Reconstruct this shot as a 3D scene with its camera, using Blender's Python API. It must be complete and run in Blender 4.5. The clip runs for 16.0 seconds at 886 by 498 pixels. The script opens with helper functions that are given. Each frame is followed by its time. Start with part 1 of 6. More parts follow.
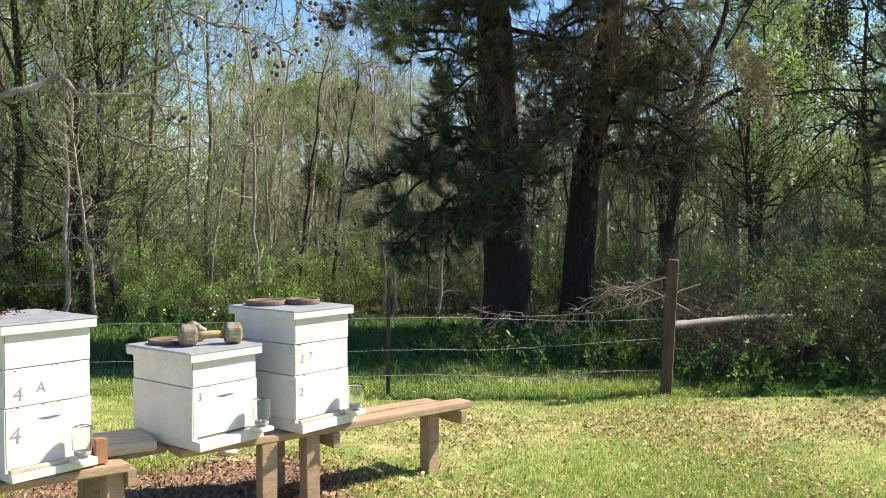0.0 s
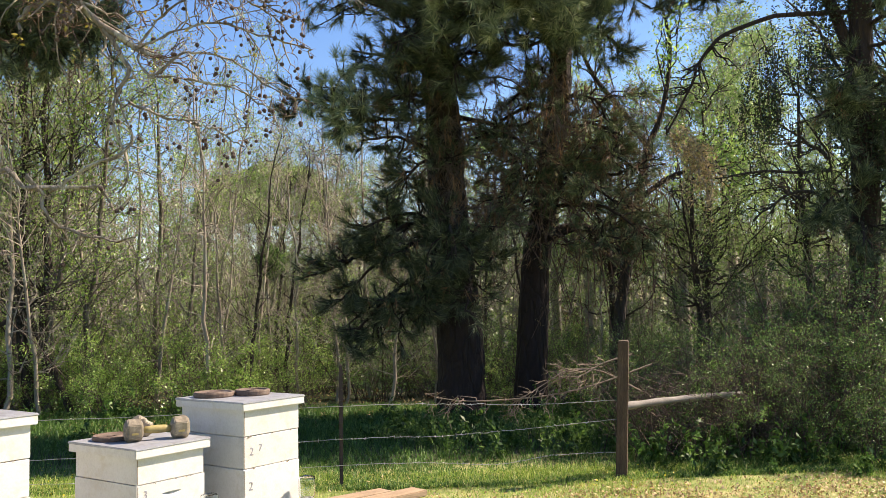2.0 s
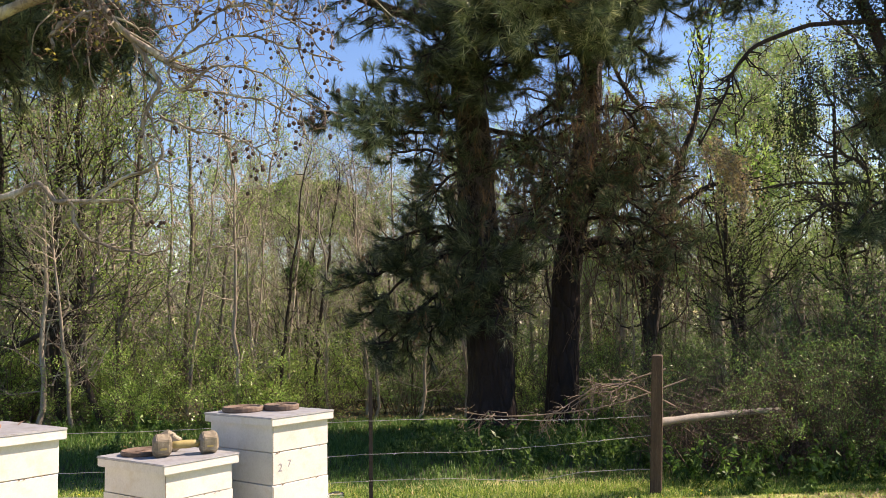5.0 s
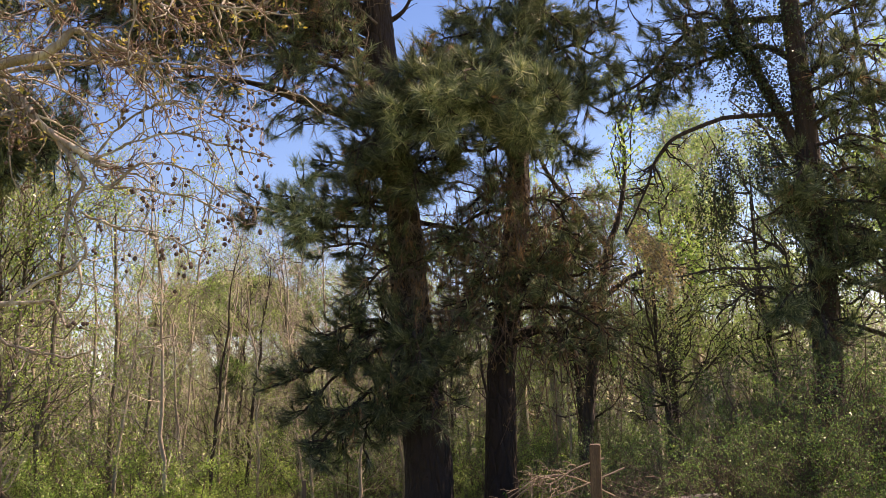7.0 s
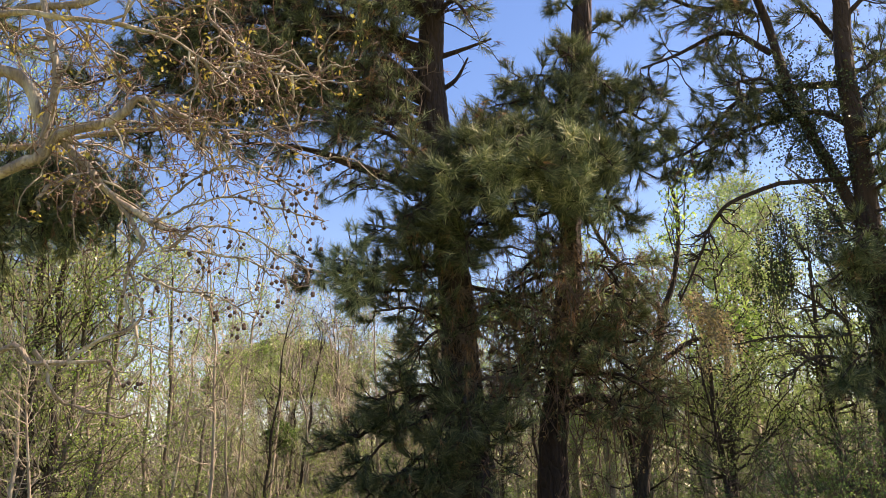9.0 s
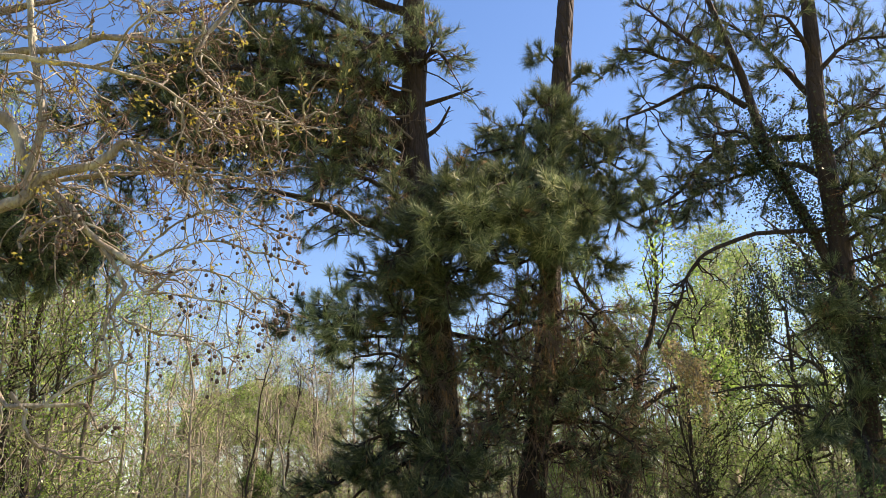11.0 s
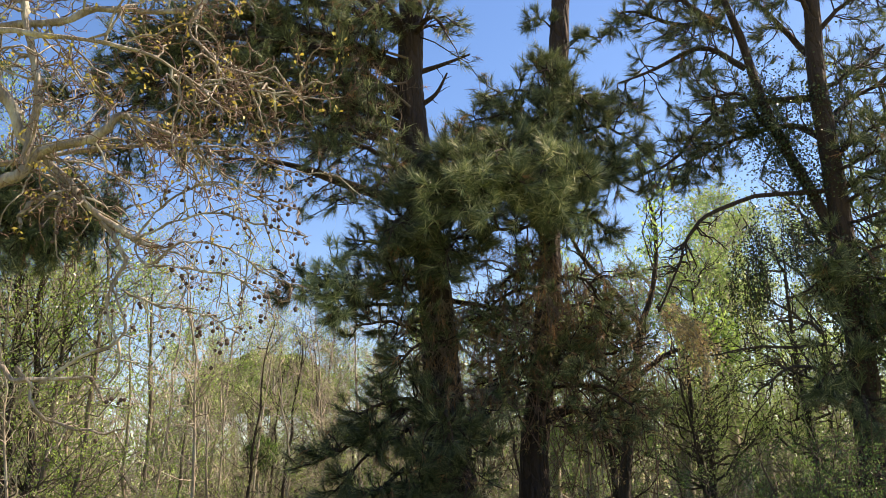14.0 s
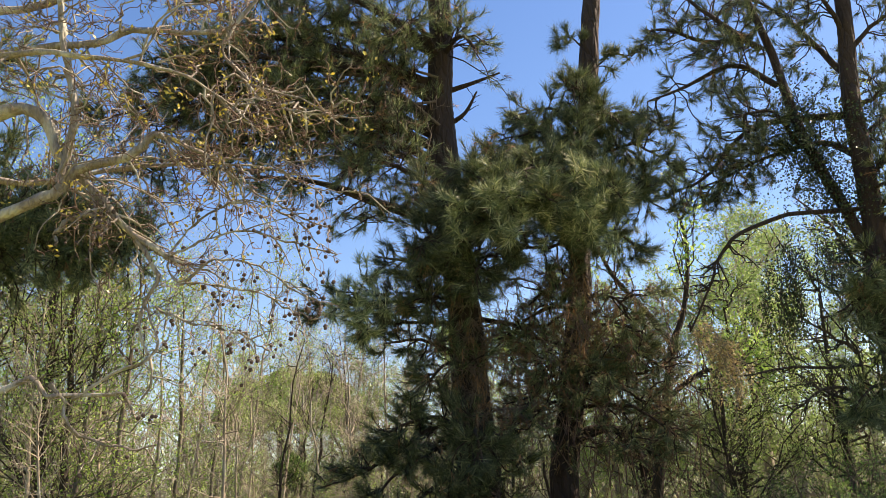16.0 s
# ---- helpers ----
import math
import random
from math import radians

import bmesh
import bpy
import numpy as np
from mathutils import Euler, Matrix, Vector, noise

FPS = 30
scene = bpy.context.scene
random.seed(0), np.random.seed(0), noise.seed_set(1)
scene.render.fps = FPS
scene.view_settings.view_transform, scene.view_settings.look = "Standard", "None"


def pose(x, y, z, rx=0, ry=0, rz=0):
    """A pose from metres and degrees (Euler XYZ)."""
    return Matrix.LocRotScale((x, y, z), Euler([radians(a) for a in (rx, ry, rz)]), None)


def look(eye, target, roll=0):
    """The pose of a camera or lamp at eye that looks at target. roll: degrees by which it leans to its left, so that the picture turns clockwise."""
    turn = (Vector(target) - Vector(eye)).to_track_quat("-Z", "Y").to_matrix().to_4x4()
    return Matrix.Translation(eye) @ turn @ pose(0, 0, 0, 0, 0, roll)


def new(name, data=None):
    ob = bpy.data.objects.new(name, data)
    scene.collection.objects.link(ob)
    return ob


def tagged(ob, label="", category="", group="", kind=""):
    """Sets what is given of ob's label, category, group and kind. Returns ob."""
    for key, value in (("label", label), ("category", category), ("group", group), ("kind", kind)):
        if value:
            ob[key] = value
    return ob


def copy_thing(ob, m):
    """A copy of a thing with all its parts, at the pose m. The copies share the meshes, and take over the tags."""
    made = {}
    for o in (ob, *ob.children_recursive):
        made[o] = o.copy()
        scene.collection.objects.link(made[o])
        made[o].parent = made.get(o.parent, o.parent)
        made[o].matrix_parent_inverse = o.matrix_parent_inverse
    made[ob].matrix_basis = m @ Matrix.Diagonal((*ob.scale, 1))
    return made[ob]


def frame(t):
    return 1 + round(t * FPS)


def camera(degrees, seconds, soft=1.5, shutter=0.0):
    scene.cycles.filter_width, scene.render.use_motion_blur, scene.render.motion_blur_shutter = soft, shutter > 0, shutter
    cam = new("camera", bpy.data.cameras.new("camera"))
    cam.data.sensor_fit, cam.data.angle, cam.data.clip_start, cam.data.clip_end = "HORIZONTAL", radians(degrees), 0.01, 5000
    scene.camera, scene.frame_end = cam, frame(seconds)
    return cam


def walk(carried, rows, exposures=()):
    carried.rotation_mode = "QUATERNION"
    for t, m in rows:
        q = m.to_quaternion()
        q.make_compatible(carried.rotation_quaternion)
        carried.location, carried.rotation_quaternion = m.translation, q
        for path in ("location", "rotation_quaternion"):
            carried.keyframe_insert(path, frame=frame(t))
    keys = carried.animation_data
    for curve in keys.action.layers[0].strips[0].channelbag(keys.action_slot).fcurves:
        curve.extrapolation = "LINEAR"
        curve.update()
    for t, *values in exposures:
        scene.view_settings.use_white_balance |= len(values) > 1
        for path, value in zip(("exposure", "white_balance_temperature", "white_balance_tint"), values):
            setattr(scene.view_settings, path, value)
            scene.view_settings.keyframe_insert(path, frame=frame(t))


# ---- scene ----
# ---- the camera and its walk: seconds, x, y, z, yaw, pitch, roll ----
PATH = [
    (0.0, -0.000, -0.000, 1.600, 0.00, -1.90, 0.00),
    (0.5, 0.020, -0.035, 1.600, -1.50, 0.46, 0.73),
    (1.0, 0.019, -0.037, 1.611, -2.43, 1.58, 0.25),
    (1.5, 0.022, -0.037, 1.613, -2.74, 2.47, 0.53),
    (2.0, 0.025, -0.036, 1.616, -2.93, 3.45, 1.14),
    (2.5, 0.028, -0.043, 1.616, -1.90, 4.01, 1.05),
    (3.0, 0.022, -0.040, 1.619, -1.18, 4.31, 0.43),
    (5.3, 0.020, 0.052, 1.621, -1.16, 4.34, 1.25),
    (5.5, 0.020, 0.058, 1.621, -1.78, 6.15, 1.34),
    (5.7, 0.018, 0.054, 1.620, -2.37, 8.35, 1.90),
    (6.0, 0.017, 0.049, 1.619, -2.89, 9.95, 2.28),
    (6.5, 0.022, 0.076, 1.617, -4.18, 10.36, 2.85),
    (7.0, 0.021, 0.064, 1.626, -5.16, 10.14, 2.97),
    (7.5, 0.020, 0.070, 1.629, -4.44, 10.97, 2.82),
    (8.0, 0.014, 0.071, 1.626, -3.45, 11.45, 2.33),
    (8.5, 0.017, 0.076, 1.626, -2.28, 11.62, 1.91),
    (9.0, 0.022, 0.072, 1.612, -2.00, 14.51, 1.90),
    (9.2, 0.013, 0.061, 1.609, -2.20, 16.14, 1.83),
    (11.3, 0.005, 0.008, 1.593, -3.55, 17.47, 1.88),
    (11.5, 0.001, -0.001, 1.598, -3.55, 16.78, 2.08),
    (12.0, -0.002, 0.004, 1.604, -3.49, 15.91, 2.26),
    (12.5, 0.007, 0.008, 1.599, -3.31, 15.57, 2.23),
    (13.0, 0.001, 0.002, 1.604, -3.22, 15.20, 2.52),
    (13.5, 0.002, -0.001, 1.599, -3.19, 15.17, 2.65),
    (14.0, 0.005, 0.004, 1.602, -3.19, 15.32, 2.57),
    (14.5, -0.002, 0.002, 1.604, -3.13, 15.53, 2.71),
    (15.0, -0.001, 0.002, 1.603, -2.88, 15.67, 2.71),
    (15.5, -0.005, 0.012, 1.602, -2.84, 16.00, 2.68),
    (16.0, 0.001, 0.009, 1.603, -1.41, 16.56, 1.97),
]
cam = camera(53.0, 16.0, soft=0.45)
walk(cam, [(t, pose(x, y, z, 90 + pitch, roll, yaw)) for t, x, y, z, yaw, pitch, roll in PATH],
     exposures=[(0.0, 1.13, 6850, 13), (3.0, 1.06, 7700, 22), (5.5, 1.06, 7900, 25), (6.0, 1.19, 8300, 29), (7.0, 1.20, 8600, 32), (9.0, 1.29, 8500, 28), (11.5, 1.29, 8300, 20), (16.0, 1.25, 8300, 20)])

# ---- sky and sun ----
SUN_FROM = Vector((0.97, 0.25, 0)).normalized() * math.cos(radians(46)) + Vector((0, 0, math.sin(radians(46))))
world = bpy.data.worlds.new("sky")
scene.world = world
world.use_nodes = True
wn, wl = world.node_tree.nodes, world.node_tree.links
sky = wn.new("ShaderNodeTexSky")
sky.sky_type, sky.sun_disc = "NISHITA", False
sky.sun_elevation, sky.sun_rotation = radians(46), math.atan2(SUN_FROM.x, SUN_FROM.y)
sky.air_density, sky.dust_density, sky.ozone_density = 1.0, 0.3, 2.0
deep_sky = wn.new("ShaderNodeHueSaturation")
deep_sky.inputs["Saturation"].default_value = 1.28
deep_sky.inputs["Hue"].default_value = 0.507
wl.new(sky.outputs["Color"], deep_sky.inputs["Color"])
wl.new(deep_sky.outputs["Color"], wn["Background"].inputs["Color"])
wn["Background"].inputs["Strength"].default_value = 0.104
sun_data = bpy.data.lights.new("sun", "SUN")
sun_data.energy, sun_data.angle, sun_data.color = 5.0, radians(0.53), (1.0, 0.93, 0.80)
sun = new("sun", sun_data)
sun.matrix_world = look(SUN_FROM * 50, (0, 0, 0))


# ---- materials ----
def material(name):
    m = bpy.data.materials.new(name)
    m.use_nodes = True
    n = m.node_tree.nodes
    return m, n, m.node_tree.links, n["Principled BSDF"]


def ramp(n, l, source, stops):
    r = n.new("ShaderNodeValToRGB")
    e = r.color_ramp.elements
    while len(e) < len(stops):
        e.new(0.5)
    for el, (p, c) in zip(e, stops):
        el.position, el.color = p, (*c, 1)
    l.new(source, r.inputs["Fac"])
    return r.outputs["Color"]


def coords(n, l, stretch=(1, 1, 1), space="Object"):
    tc, mp = n.new("ShaderNodeTexCoord"), n.new("ShaderNodeMapping")
    mp.inputs["Scale"].default_value = stretch
    l.new(tc.outputs[space], mp.inputs["Vector"])
    return mp.outputs["Vector"]


def noise_tex(n, l, vec, scale, detail=6.0, rough=0.6):
    t = n.new("ShaderNodeTexNoise")
    t.inputs["Scale"].default_value, t.inputs["Detail"].default_value, t.inputs["Roughness"].default_value = scale, detail, rough
    l.new(vec, t.inputs["Vector"])
    return t.outputs["Fac"]


def mix_col(n, l, fac, a, b, mode="MIX"):
    m = n.new("ShaderNodeMix")
    m.data_type, m.blend_type = "RGBA", mode
    for key, v in ((0, fac), (6, a), (7, b)):
        if isinstance(v, (int, float)):
            m.inputs[key].default_value = v
        elif isinstance(v, tuple):
            m.inputs[key].default_value = (*v, 1)
        else:
            l.new(v, m.inputs[key])
    return m.outputs[2]


def bump(n, l, height, strength, dist, bsdf):
    b = n.new("ShaderNodeBump")
    b.inputs["Strength"].default_value, b.inputs["Distance"].default_value = strength, dist
    l.new(height, b.inputs["Height"])
    l.new(b.outputs["Normal"], bsdf.inputs["Normal"])


def surface(name, stops, fine=60.0, coarse=4.0, rough=0.7, relief=0.3, depth=0.004, metal=0.0, stretch=(1, 1, 1), stain=None, vary=0.0):
    """A weathered surface: fine grain over a coarse variation, with stains of one colour."""
    m, n, l, b = material(name)
    v = coords(n, l, stretch)
    g, c = noise_tex(n, l, v, fine), noise_tex(n, l, v, coarse, 4.0)
    mx = n.new("ShaderNodeMath")
    mx.operation = "MULTIPLY_ADD"
    l.new(g, mx.inputs[0])
    mx.inputs[1].default_value = 0.5
    half = n.new("ShaderNodeMath")
    half.operation = "MULTIPLY"
    half.inputs[1].default_value = 0.5
    l.new(c, half.inputs[0])
    l.new(half.outputs[0], mx.inputs[2])
    col = ramp(n, l, mx.outputs[0], stops)
    if stain:
        s = noise_tex(n, l, v, coarse * 2.3, 8.0, 0.7)
        col = mix_col(n, l, ramp(n, l, s, [(0.52, (0, 0, 0)), (0.72, (1, 1, 1))]), col, stain)
    if vary:
        oi, hs = n.new("ShaderNodeObjectInfo"), n.new("ShaderNodeHueSaturation")
        mr = n.new("ShaderNodeMapRange")
        mr.inputs["To Min"].default_value, mr.inputs["To Max"].default_value = 1 - vary, 1 + vary
        l.new(oi.outputs["Random"], mr.inputs["Value"])
        l.new(mr.outputs["Result"], hs.inputs["Value"])
        l.new(col, hs.inputs["Color"])
        col = hs.outputs["Color"]
    l.new(col, b.inputs["Base Color"])
    b.inputs["Roughness"].default_value, b.inputs["Metallic"].default_value = rough, metal
    bump(n, l, g, relief, depth, b)
    return m


def leafy(name, stops, through_part=0.35, gloss=0.03, vary=0.25, shine=0.5):
    """Leaves or needles: colour from leaf to leaf, light passing through."""
    m, n, l, b = material(name)
    geo = n.new("ShaderNodeNewGeometry")
    col = ramp(n, l, geo.outputs["Random Per Island"], stops)
    oi, hs, mr = n.new("ShaderNodeObjectInfo"), n.new("ShaderNodeHueSaturation"), n.new("ShaderNodeMapRange")
    mr.inputs["To Min"].default_value, mr.inputs["To Max"].default_value = 1 - vary, 1 + vary
    l.new(oi.outputs["Random"], mr.inputs["Value"])
    l.new(mr.outputs["Result"], hs.inputs["Value"])
    l.new(col, hs.inputs["Color"])
    col = hs.outputs["Color"]
    d, t, g = n.new("ShaderNodeBsdfDiffuse"), n.new("ShaderNodeBsdfTranslucent"), n.new("ShaderNodeBsdfGlossy")
    g.inputs["Roughness"].default_value = shine
    m1, m2 = n.new("ShaderNodeMixShader"), n.new("ShaderNodeMixShader")
    m1.inputs[0].default_value, m2.inputs[0].default_value = through_part, gloss
    l.new(col, d.inputs["Color"])
    l.new(col, t.inputs["Color"])
    l.new(d.outputs[0], m1.inputs[1])
    l.new(t.outputs[0], m1.inputs[2])
    l.new(m1.outputs[0], m2.inputs[1])
    l.new(g.outputs[0], m2.inputs[2])
    l.new(m2.outputs[0], n["Material Output"].inputs["Surface"])
    n.remove(b)
    return m


def ground_material():
    """Lawn soil and moss, bare bark mulch round the hives, leaf litter in the wood darkened to stand for shade."""
    m, n, l, b = material("ground_cover")
    v = coords(n, l)
    big, mid, fine = noise_tex(n, l, v, 0.5, 4), noise_tex(n, l, v, 3.0, 6), noise_tex(n, l, v, 45.0, 6)
    lawn = ramp(n, l, mid, [(0.35, (0.15, 0.20, 0.045)), (0.5, (0.27, 0.29, 0.09)), (0.65, (0.44, 0.38, 0.18))])
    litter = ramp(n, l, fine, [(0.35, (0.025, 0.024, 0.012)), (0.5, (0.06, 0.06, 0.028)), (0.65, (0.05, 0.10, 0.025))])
    mulch = ramp(n, l, fine, [(0.3, (0.06, 0.035, 0.022)), (0.5, (0.22, 0.13, 0.085)), (0.7, (0.38, 0.26, 0.18))])
    sep = n.new("ShaderNodeSeparateXYZ")
    l.new(v, sep.inputs[0])

    def calc(op, a, bb):
        q = n.new("ShaderNodeMath")
        q.operation = op
        for i, s in enumerate((a, bb)):
            if isinstance(s, (int, float)):
                q.inputs[i].default_value = s
            else:
                l.new(s, q.inputs[i])
        return q.outputs[0]

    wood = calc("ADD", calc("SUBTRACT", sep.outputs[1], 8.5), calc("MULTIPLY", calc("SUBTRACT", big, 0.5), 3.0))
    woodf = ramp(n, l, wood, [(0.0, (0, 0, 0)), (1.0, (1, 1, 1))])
    # an oval of bare mulch under and behind the stand
    dx, dy = calc("ADD", sep.outputs[0], 0.877), calc("SUBTRACT", sep.outputs[1], 5.12)
    s_ = calc("ADD", calc("MULTIPLY", dx, 0.778), calc("MULTIPLY", dy, 0.629))
    o_ = calc("SUBTRACT", calc("MULTIPLY", dy, 0.778), calc("MULTIPLY", dx, 0.629))
    us, uo = calc("MULTIPLY", calc("ADD", s_, 0.75), 0.68), calc("MULTIPLY", calc("SUBTRACT", o_, 0.3), 1.05)
    s2_ = calc("MULTIPLY", us, us)
    o2_ = calc("MULTIPLY", uo, uo)
    bare = calc("ADD", calc("SQRT", calc("ADD", s2_, o2_), 0.0), calc("MULTIPLY", calc("SUBTRACT", mid, 0.5), 0.9))
    baref = ramp(n, l, bare, [(0.8, (1, 1, 1)), (1.0, (0, 0, 0))])
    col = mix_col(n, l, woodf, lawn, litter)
    col = mix_col(n, l, baref, col, mulch)
    l.new(col, b.inputs["Base Color"])
    b.inputs["Roughness"].default_value = 0.95
    bump(n, l, fine, 0.8, 0.02, b)
    return m


def bark_material(name, dark, light, scale=9.0, relief=1.0, depth=0.05, flat=0.28, lichen=None):
    m, n, l, b = material(name)
    v = coords(n, l, (1, 1, flat))
    vo = n.new("ShaderNodeTexVoronoi")
    vo.feature = "DISTANCE_TO_EDGE"
    vo.inputs["Scale"].default_value = scale
    warp = n.new("ShaderNodeVectorMath")
    warp.operation = "MULTIPLY_ADD"
    nt = n.new("ShaderNodeTexNoise")
    nt.inputs["Scale"].default_value = scale * 0.7
    l.new(v, nt.inputs["Vector"])
    l.new(nt.outputs["Color"], warp.inputs[0])
    warp.inputs[1].default_value = (0.12, 0.12, 0.12)
    l.new(v, warp.inputs[2])
    l.new(warp.outputs[0], vo.inputs["Vector"])
    g = noise_tex(n, l, v, scale * 5, 8)
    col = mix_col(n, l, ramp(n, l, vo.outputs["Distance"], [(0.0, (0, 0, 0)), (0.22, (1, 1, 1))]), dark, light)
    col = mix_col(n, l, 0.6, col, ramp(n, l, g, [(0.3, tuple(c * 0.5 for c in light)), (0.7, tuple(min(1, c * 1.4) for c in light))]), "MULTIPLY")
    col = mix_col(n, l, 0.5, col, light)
    if lichen:
        col = mix_col(n, l, ramp(n, l, noise_tex(n, l, v, 6.0, 7), [(0.5, (0, 0, 0)), (0.62, (1, 1, 1))]), col, lichen)
    l.new(col, b.inputs["Base Color"])
    b.inputs["Roughness"].default_value = 0.92
    h = mix_col(n, l, 0.35, ramp(n, l, vo.outputs["Distance"], [(0.0, (0, 0, 0)), (0.3, (1, 1, 1))]), g)
    bump(n, l, h, relief, depth, b)
    return m


def glass_material(name, tint=(0.95, 0.98, 0.97), rough=0.03):
    m, n, l, b = material(name)
    b.inputs["Base Color"].default_value = (*tint, 1)
    b.inputs["Transmission Weight"].default_value, b.inputs["Roughness"].default_value, b.inputs["IOR"].default_value = 1.0, rough, 1.45
    return m


GROUND = ground_material()
WHITE = surface("white_hive_paint", [(0.3, (0.49, 0.48, 0.46)), (0.5, (0.60, 0.59, 0.57)), (0.7, (0.67, 0.66, 0.64))], 90, 5, 0.55, 0.15, 0.002,
                stretch=(1, 1, 1), stain=(0.53, 0.49, 0.42), vary=0.03)
METAL = surface("galvanised_sheet", [(0.3, (0.24, 0.25, 0.27)), (0.7, (0.40, 0.41, 0.43))], 40, 6, 0.5, 0.15, 0.002, 0.25, stain=(0.22, 0.21, 0.20))
LUMBER = surface("weathered_lumber", [(0.3, (0.20, 0.13, 0.075)), (0.5, (0.33, 0.23, 0.14)), (0.7, (0.46, 0.34, 0.22))], 30, 3, 0.8, 0.35, 0.004,
                 stretch=(1, 7, 7), stain=(0.2, 0.14, 0.09), vary=0.12)
GREYBOARD = surface("sun_bleached_board", [(0.3, (0.32, 0.265, 0.20)), (0.5, (0.48, 0.41, 0.32)), (0.7, (0.60, 0.53, 0.43))], 30, 3, 0.85, 0.35, 0.004, stretch=(1, 7, 7), stain=(0.28, 0.22, 0.16))
GREYWOOD = surface("old_post_wood", [(0.3, (0.035, 0.021, 0.013)), (0.5, (0.078, 0.049, 0.032)), (0.7, (0.16, 0.108, 0.072))], 30, 3, 0.9, 0.6, 0.01,
                   stretch=(6, 6, 0.7), stain=(0.09, 0.07, 0.05))
PALEWOOD = surface("bleached_pole", [(0.3, (0.12, 0.105, 0.09)), (0.5, (0.21, 0.185, 0.16)), (0.7, (0.32, 0.29, 0.255))], 30, 3, 0.85, 0.4, 0.006, stretch=(0.8, 6, 6))
RUST = surface("rusty_iron", [(0.3, (0.06, 0.04, 0.03)), (0.5, (0.13, 0.088, 0.064)), (0.7, (0.22, 0.16, 0.12))], 50, 8, 0.85, 0.4, 0.003, stain=(0.16, 0.14, 0.11))
IRON = surface("worn_iron", [(0.3, (0.10, 0.085, 0.06)), (0.5, (0.20, 0.17, 0.12)), (0.7, (0.33, 0.28, 0.20))], 60, 10, 0.6, 0.3, 0.002, 0.2, stain=(0.4, 0.34, 0.24))
BRASS = surface("dull_yellow_handle", [(0.3, (0.24, 0.18, 0.06)), (0.7, (0.42, 0.34, 0.13))], 60, 8, 0.6, 0.2, 0.001)
TPOST = surface("rusted_steel_post", [(0.3, (0.008, 0.006, 0.006)), (0.7, (0.025, 0.016, 0.014))], 70, 8, 0.8, 0.3, 0.002)
WIRE = surface("grey_wire", [(0.3, (0.32, 0.32, 0.31)), (0.7, (0.5, 0.5, 0.48))], 100, 10, 0.5, 0.1, 0.001, 0.5)
INK = surface("faded_marker", [(0.3, (0.15, 0.15, 0.18)), (0.7, (0.34, 0.34, 0.38))], 90, 20, 0.8, 0.1, 0.001)
AMBER = surface("brown_feeder_wood", [(0.3, (0.24, 0.11, 0.05)), (0.7, (0.42, 0.22, 0.11))], 50, 6, 0.6, 0.3, 0.002)
GLASS = glass_material("jar_glass")
STONE = surface("pale_stone", [(0.3, (0.35, 0.31, 0.27)), (0.7, (0.55, 0.51, 0.46))], 40, 8, 0.9, 0.4, 0.006)
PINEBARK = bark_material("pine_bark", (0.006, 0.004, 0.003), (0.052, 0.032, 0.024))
DARKBARK = bark_material("dark_bark", (0.02, 0.016, 0.013), (0.085, 0.068, 0.055), 14)
GUMBARK = bark_material("gum_bark", (0.055, 0.045, 0.037), (0.29, 0.25, 0.205), 22, 0.8, 0.012, lichen=(0.36, 0.35, 0.29))
GREYBARK = bark_material("grey_trunk_bark", (0.05, 0.042, 0.034), (0.19, 0.165, 0.135), 16, 0.7, 0.012, lichen=(0.24, 0.24, 0.2))
SAPBARK = bark_material("sapling_bark", (0.12, 0.10, 0.082), (0.41, 0.355, 0.29), 20, 0.5, 0.008, lichen=(0.3, 0.3, 0.26))
TWIG = surface("dry_twig", [(0.3, (0.10, 0.072, 0.055)), (0.7, (0.27, 0.21, 0.165))], 50, 5, 0.9, 0.2, 0.002)
REDTWIG = surface("reddish_twig", [(0.3, (0.045, 0.028, 0.023)), (0.7, (0.20, 0.125, 0.095))], 50, 5, 0.9, 0.2, 0.002)
DEADTWIG = surface("dead_pine_twig", [(0.3, (0.055, 0.042, 0.034)), (0.7, (0.19, 0.14, 0.11))], 50, 5, 0.9, 0.2, 0.002)
DEADSTEM = surface("dead_stem", [(0.3, (0.035, 0.026, 0.02)), (0.7, (0.12, 0.085, 0.062))], 50, 5, 0.9, 0.2, 0.002)
BALL = surface("dry_seed_ball", [(0.3, (0.03, 0.02, 0.018)), (0.7, (0.09, 0.06, 0.05))], 90, 20, 0.9, 0.8, 0.004)
NEEDLE = leafy("pine_needle", [(0.0, (0.03, 0.046, 0.022)), (0.55, (0.08, 0.115, 0.05)), (0.85, (0.17, 0.21, 0.10)), (1.0, (0.42, 0.43, 0.24))], 0.25, 0.05, shine=0.4)
# Paler copy of the needle colour, painted to look sunlit.
LITNEEDLE = leafy("sunlit_pine_needle", [(0.0, (0.075, 0.115, 0.05)), (0.5, (0.19, 0.25, 0.11)), (0.8, (0.42, 0.46, 0.25)), (1.0, (0.70, 0.70, 0.46))], 0.2, 0.06, shine=0.35)
DEADNEEDLE = leafy("dead_needle", [(0.0, (0.11, 0.06, 0.03)), (1.0, (0.30, 0.18, 0.09))], 0.25, 0.04)
SPRING = leafy("spring_leaf", [(0.0, (0.10, 0.21, 0.035)), (0.5, (0.24, 0.42, 0.08)), (1.0, (0.50, 0.63, 0.19))], 0.6, 0.05, shine=0.35)
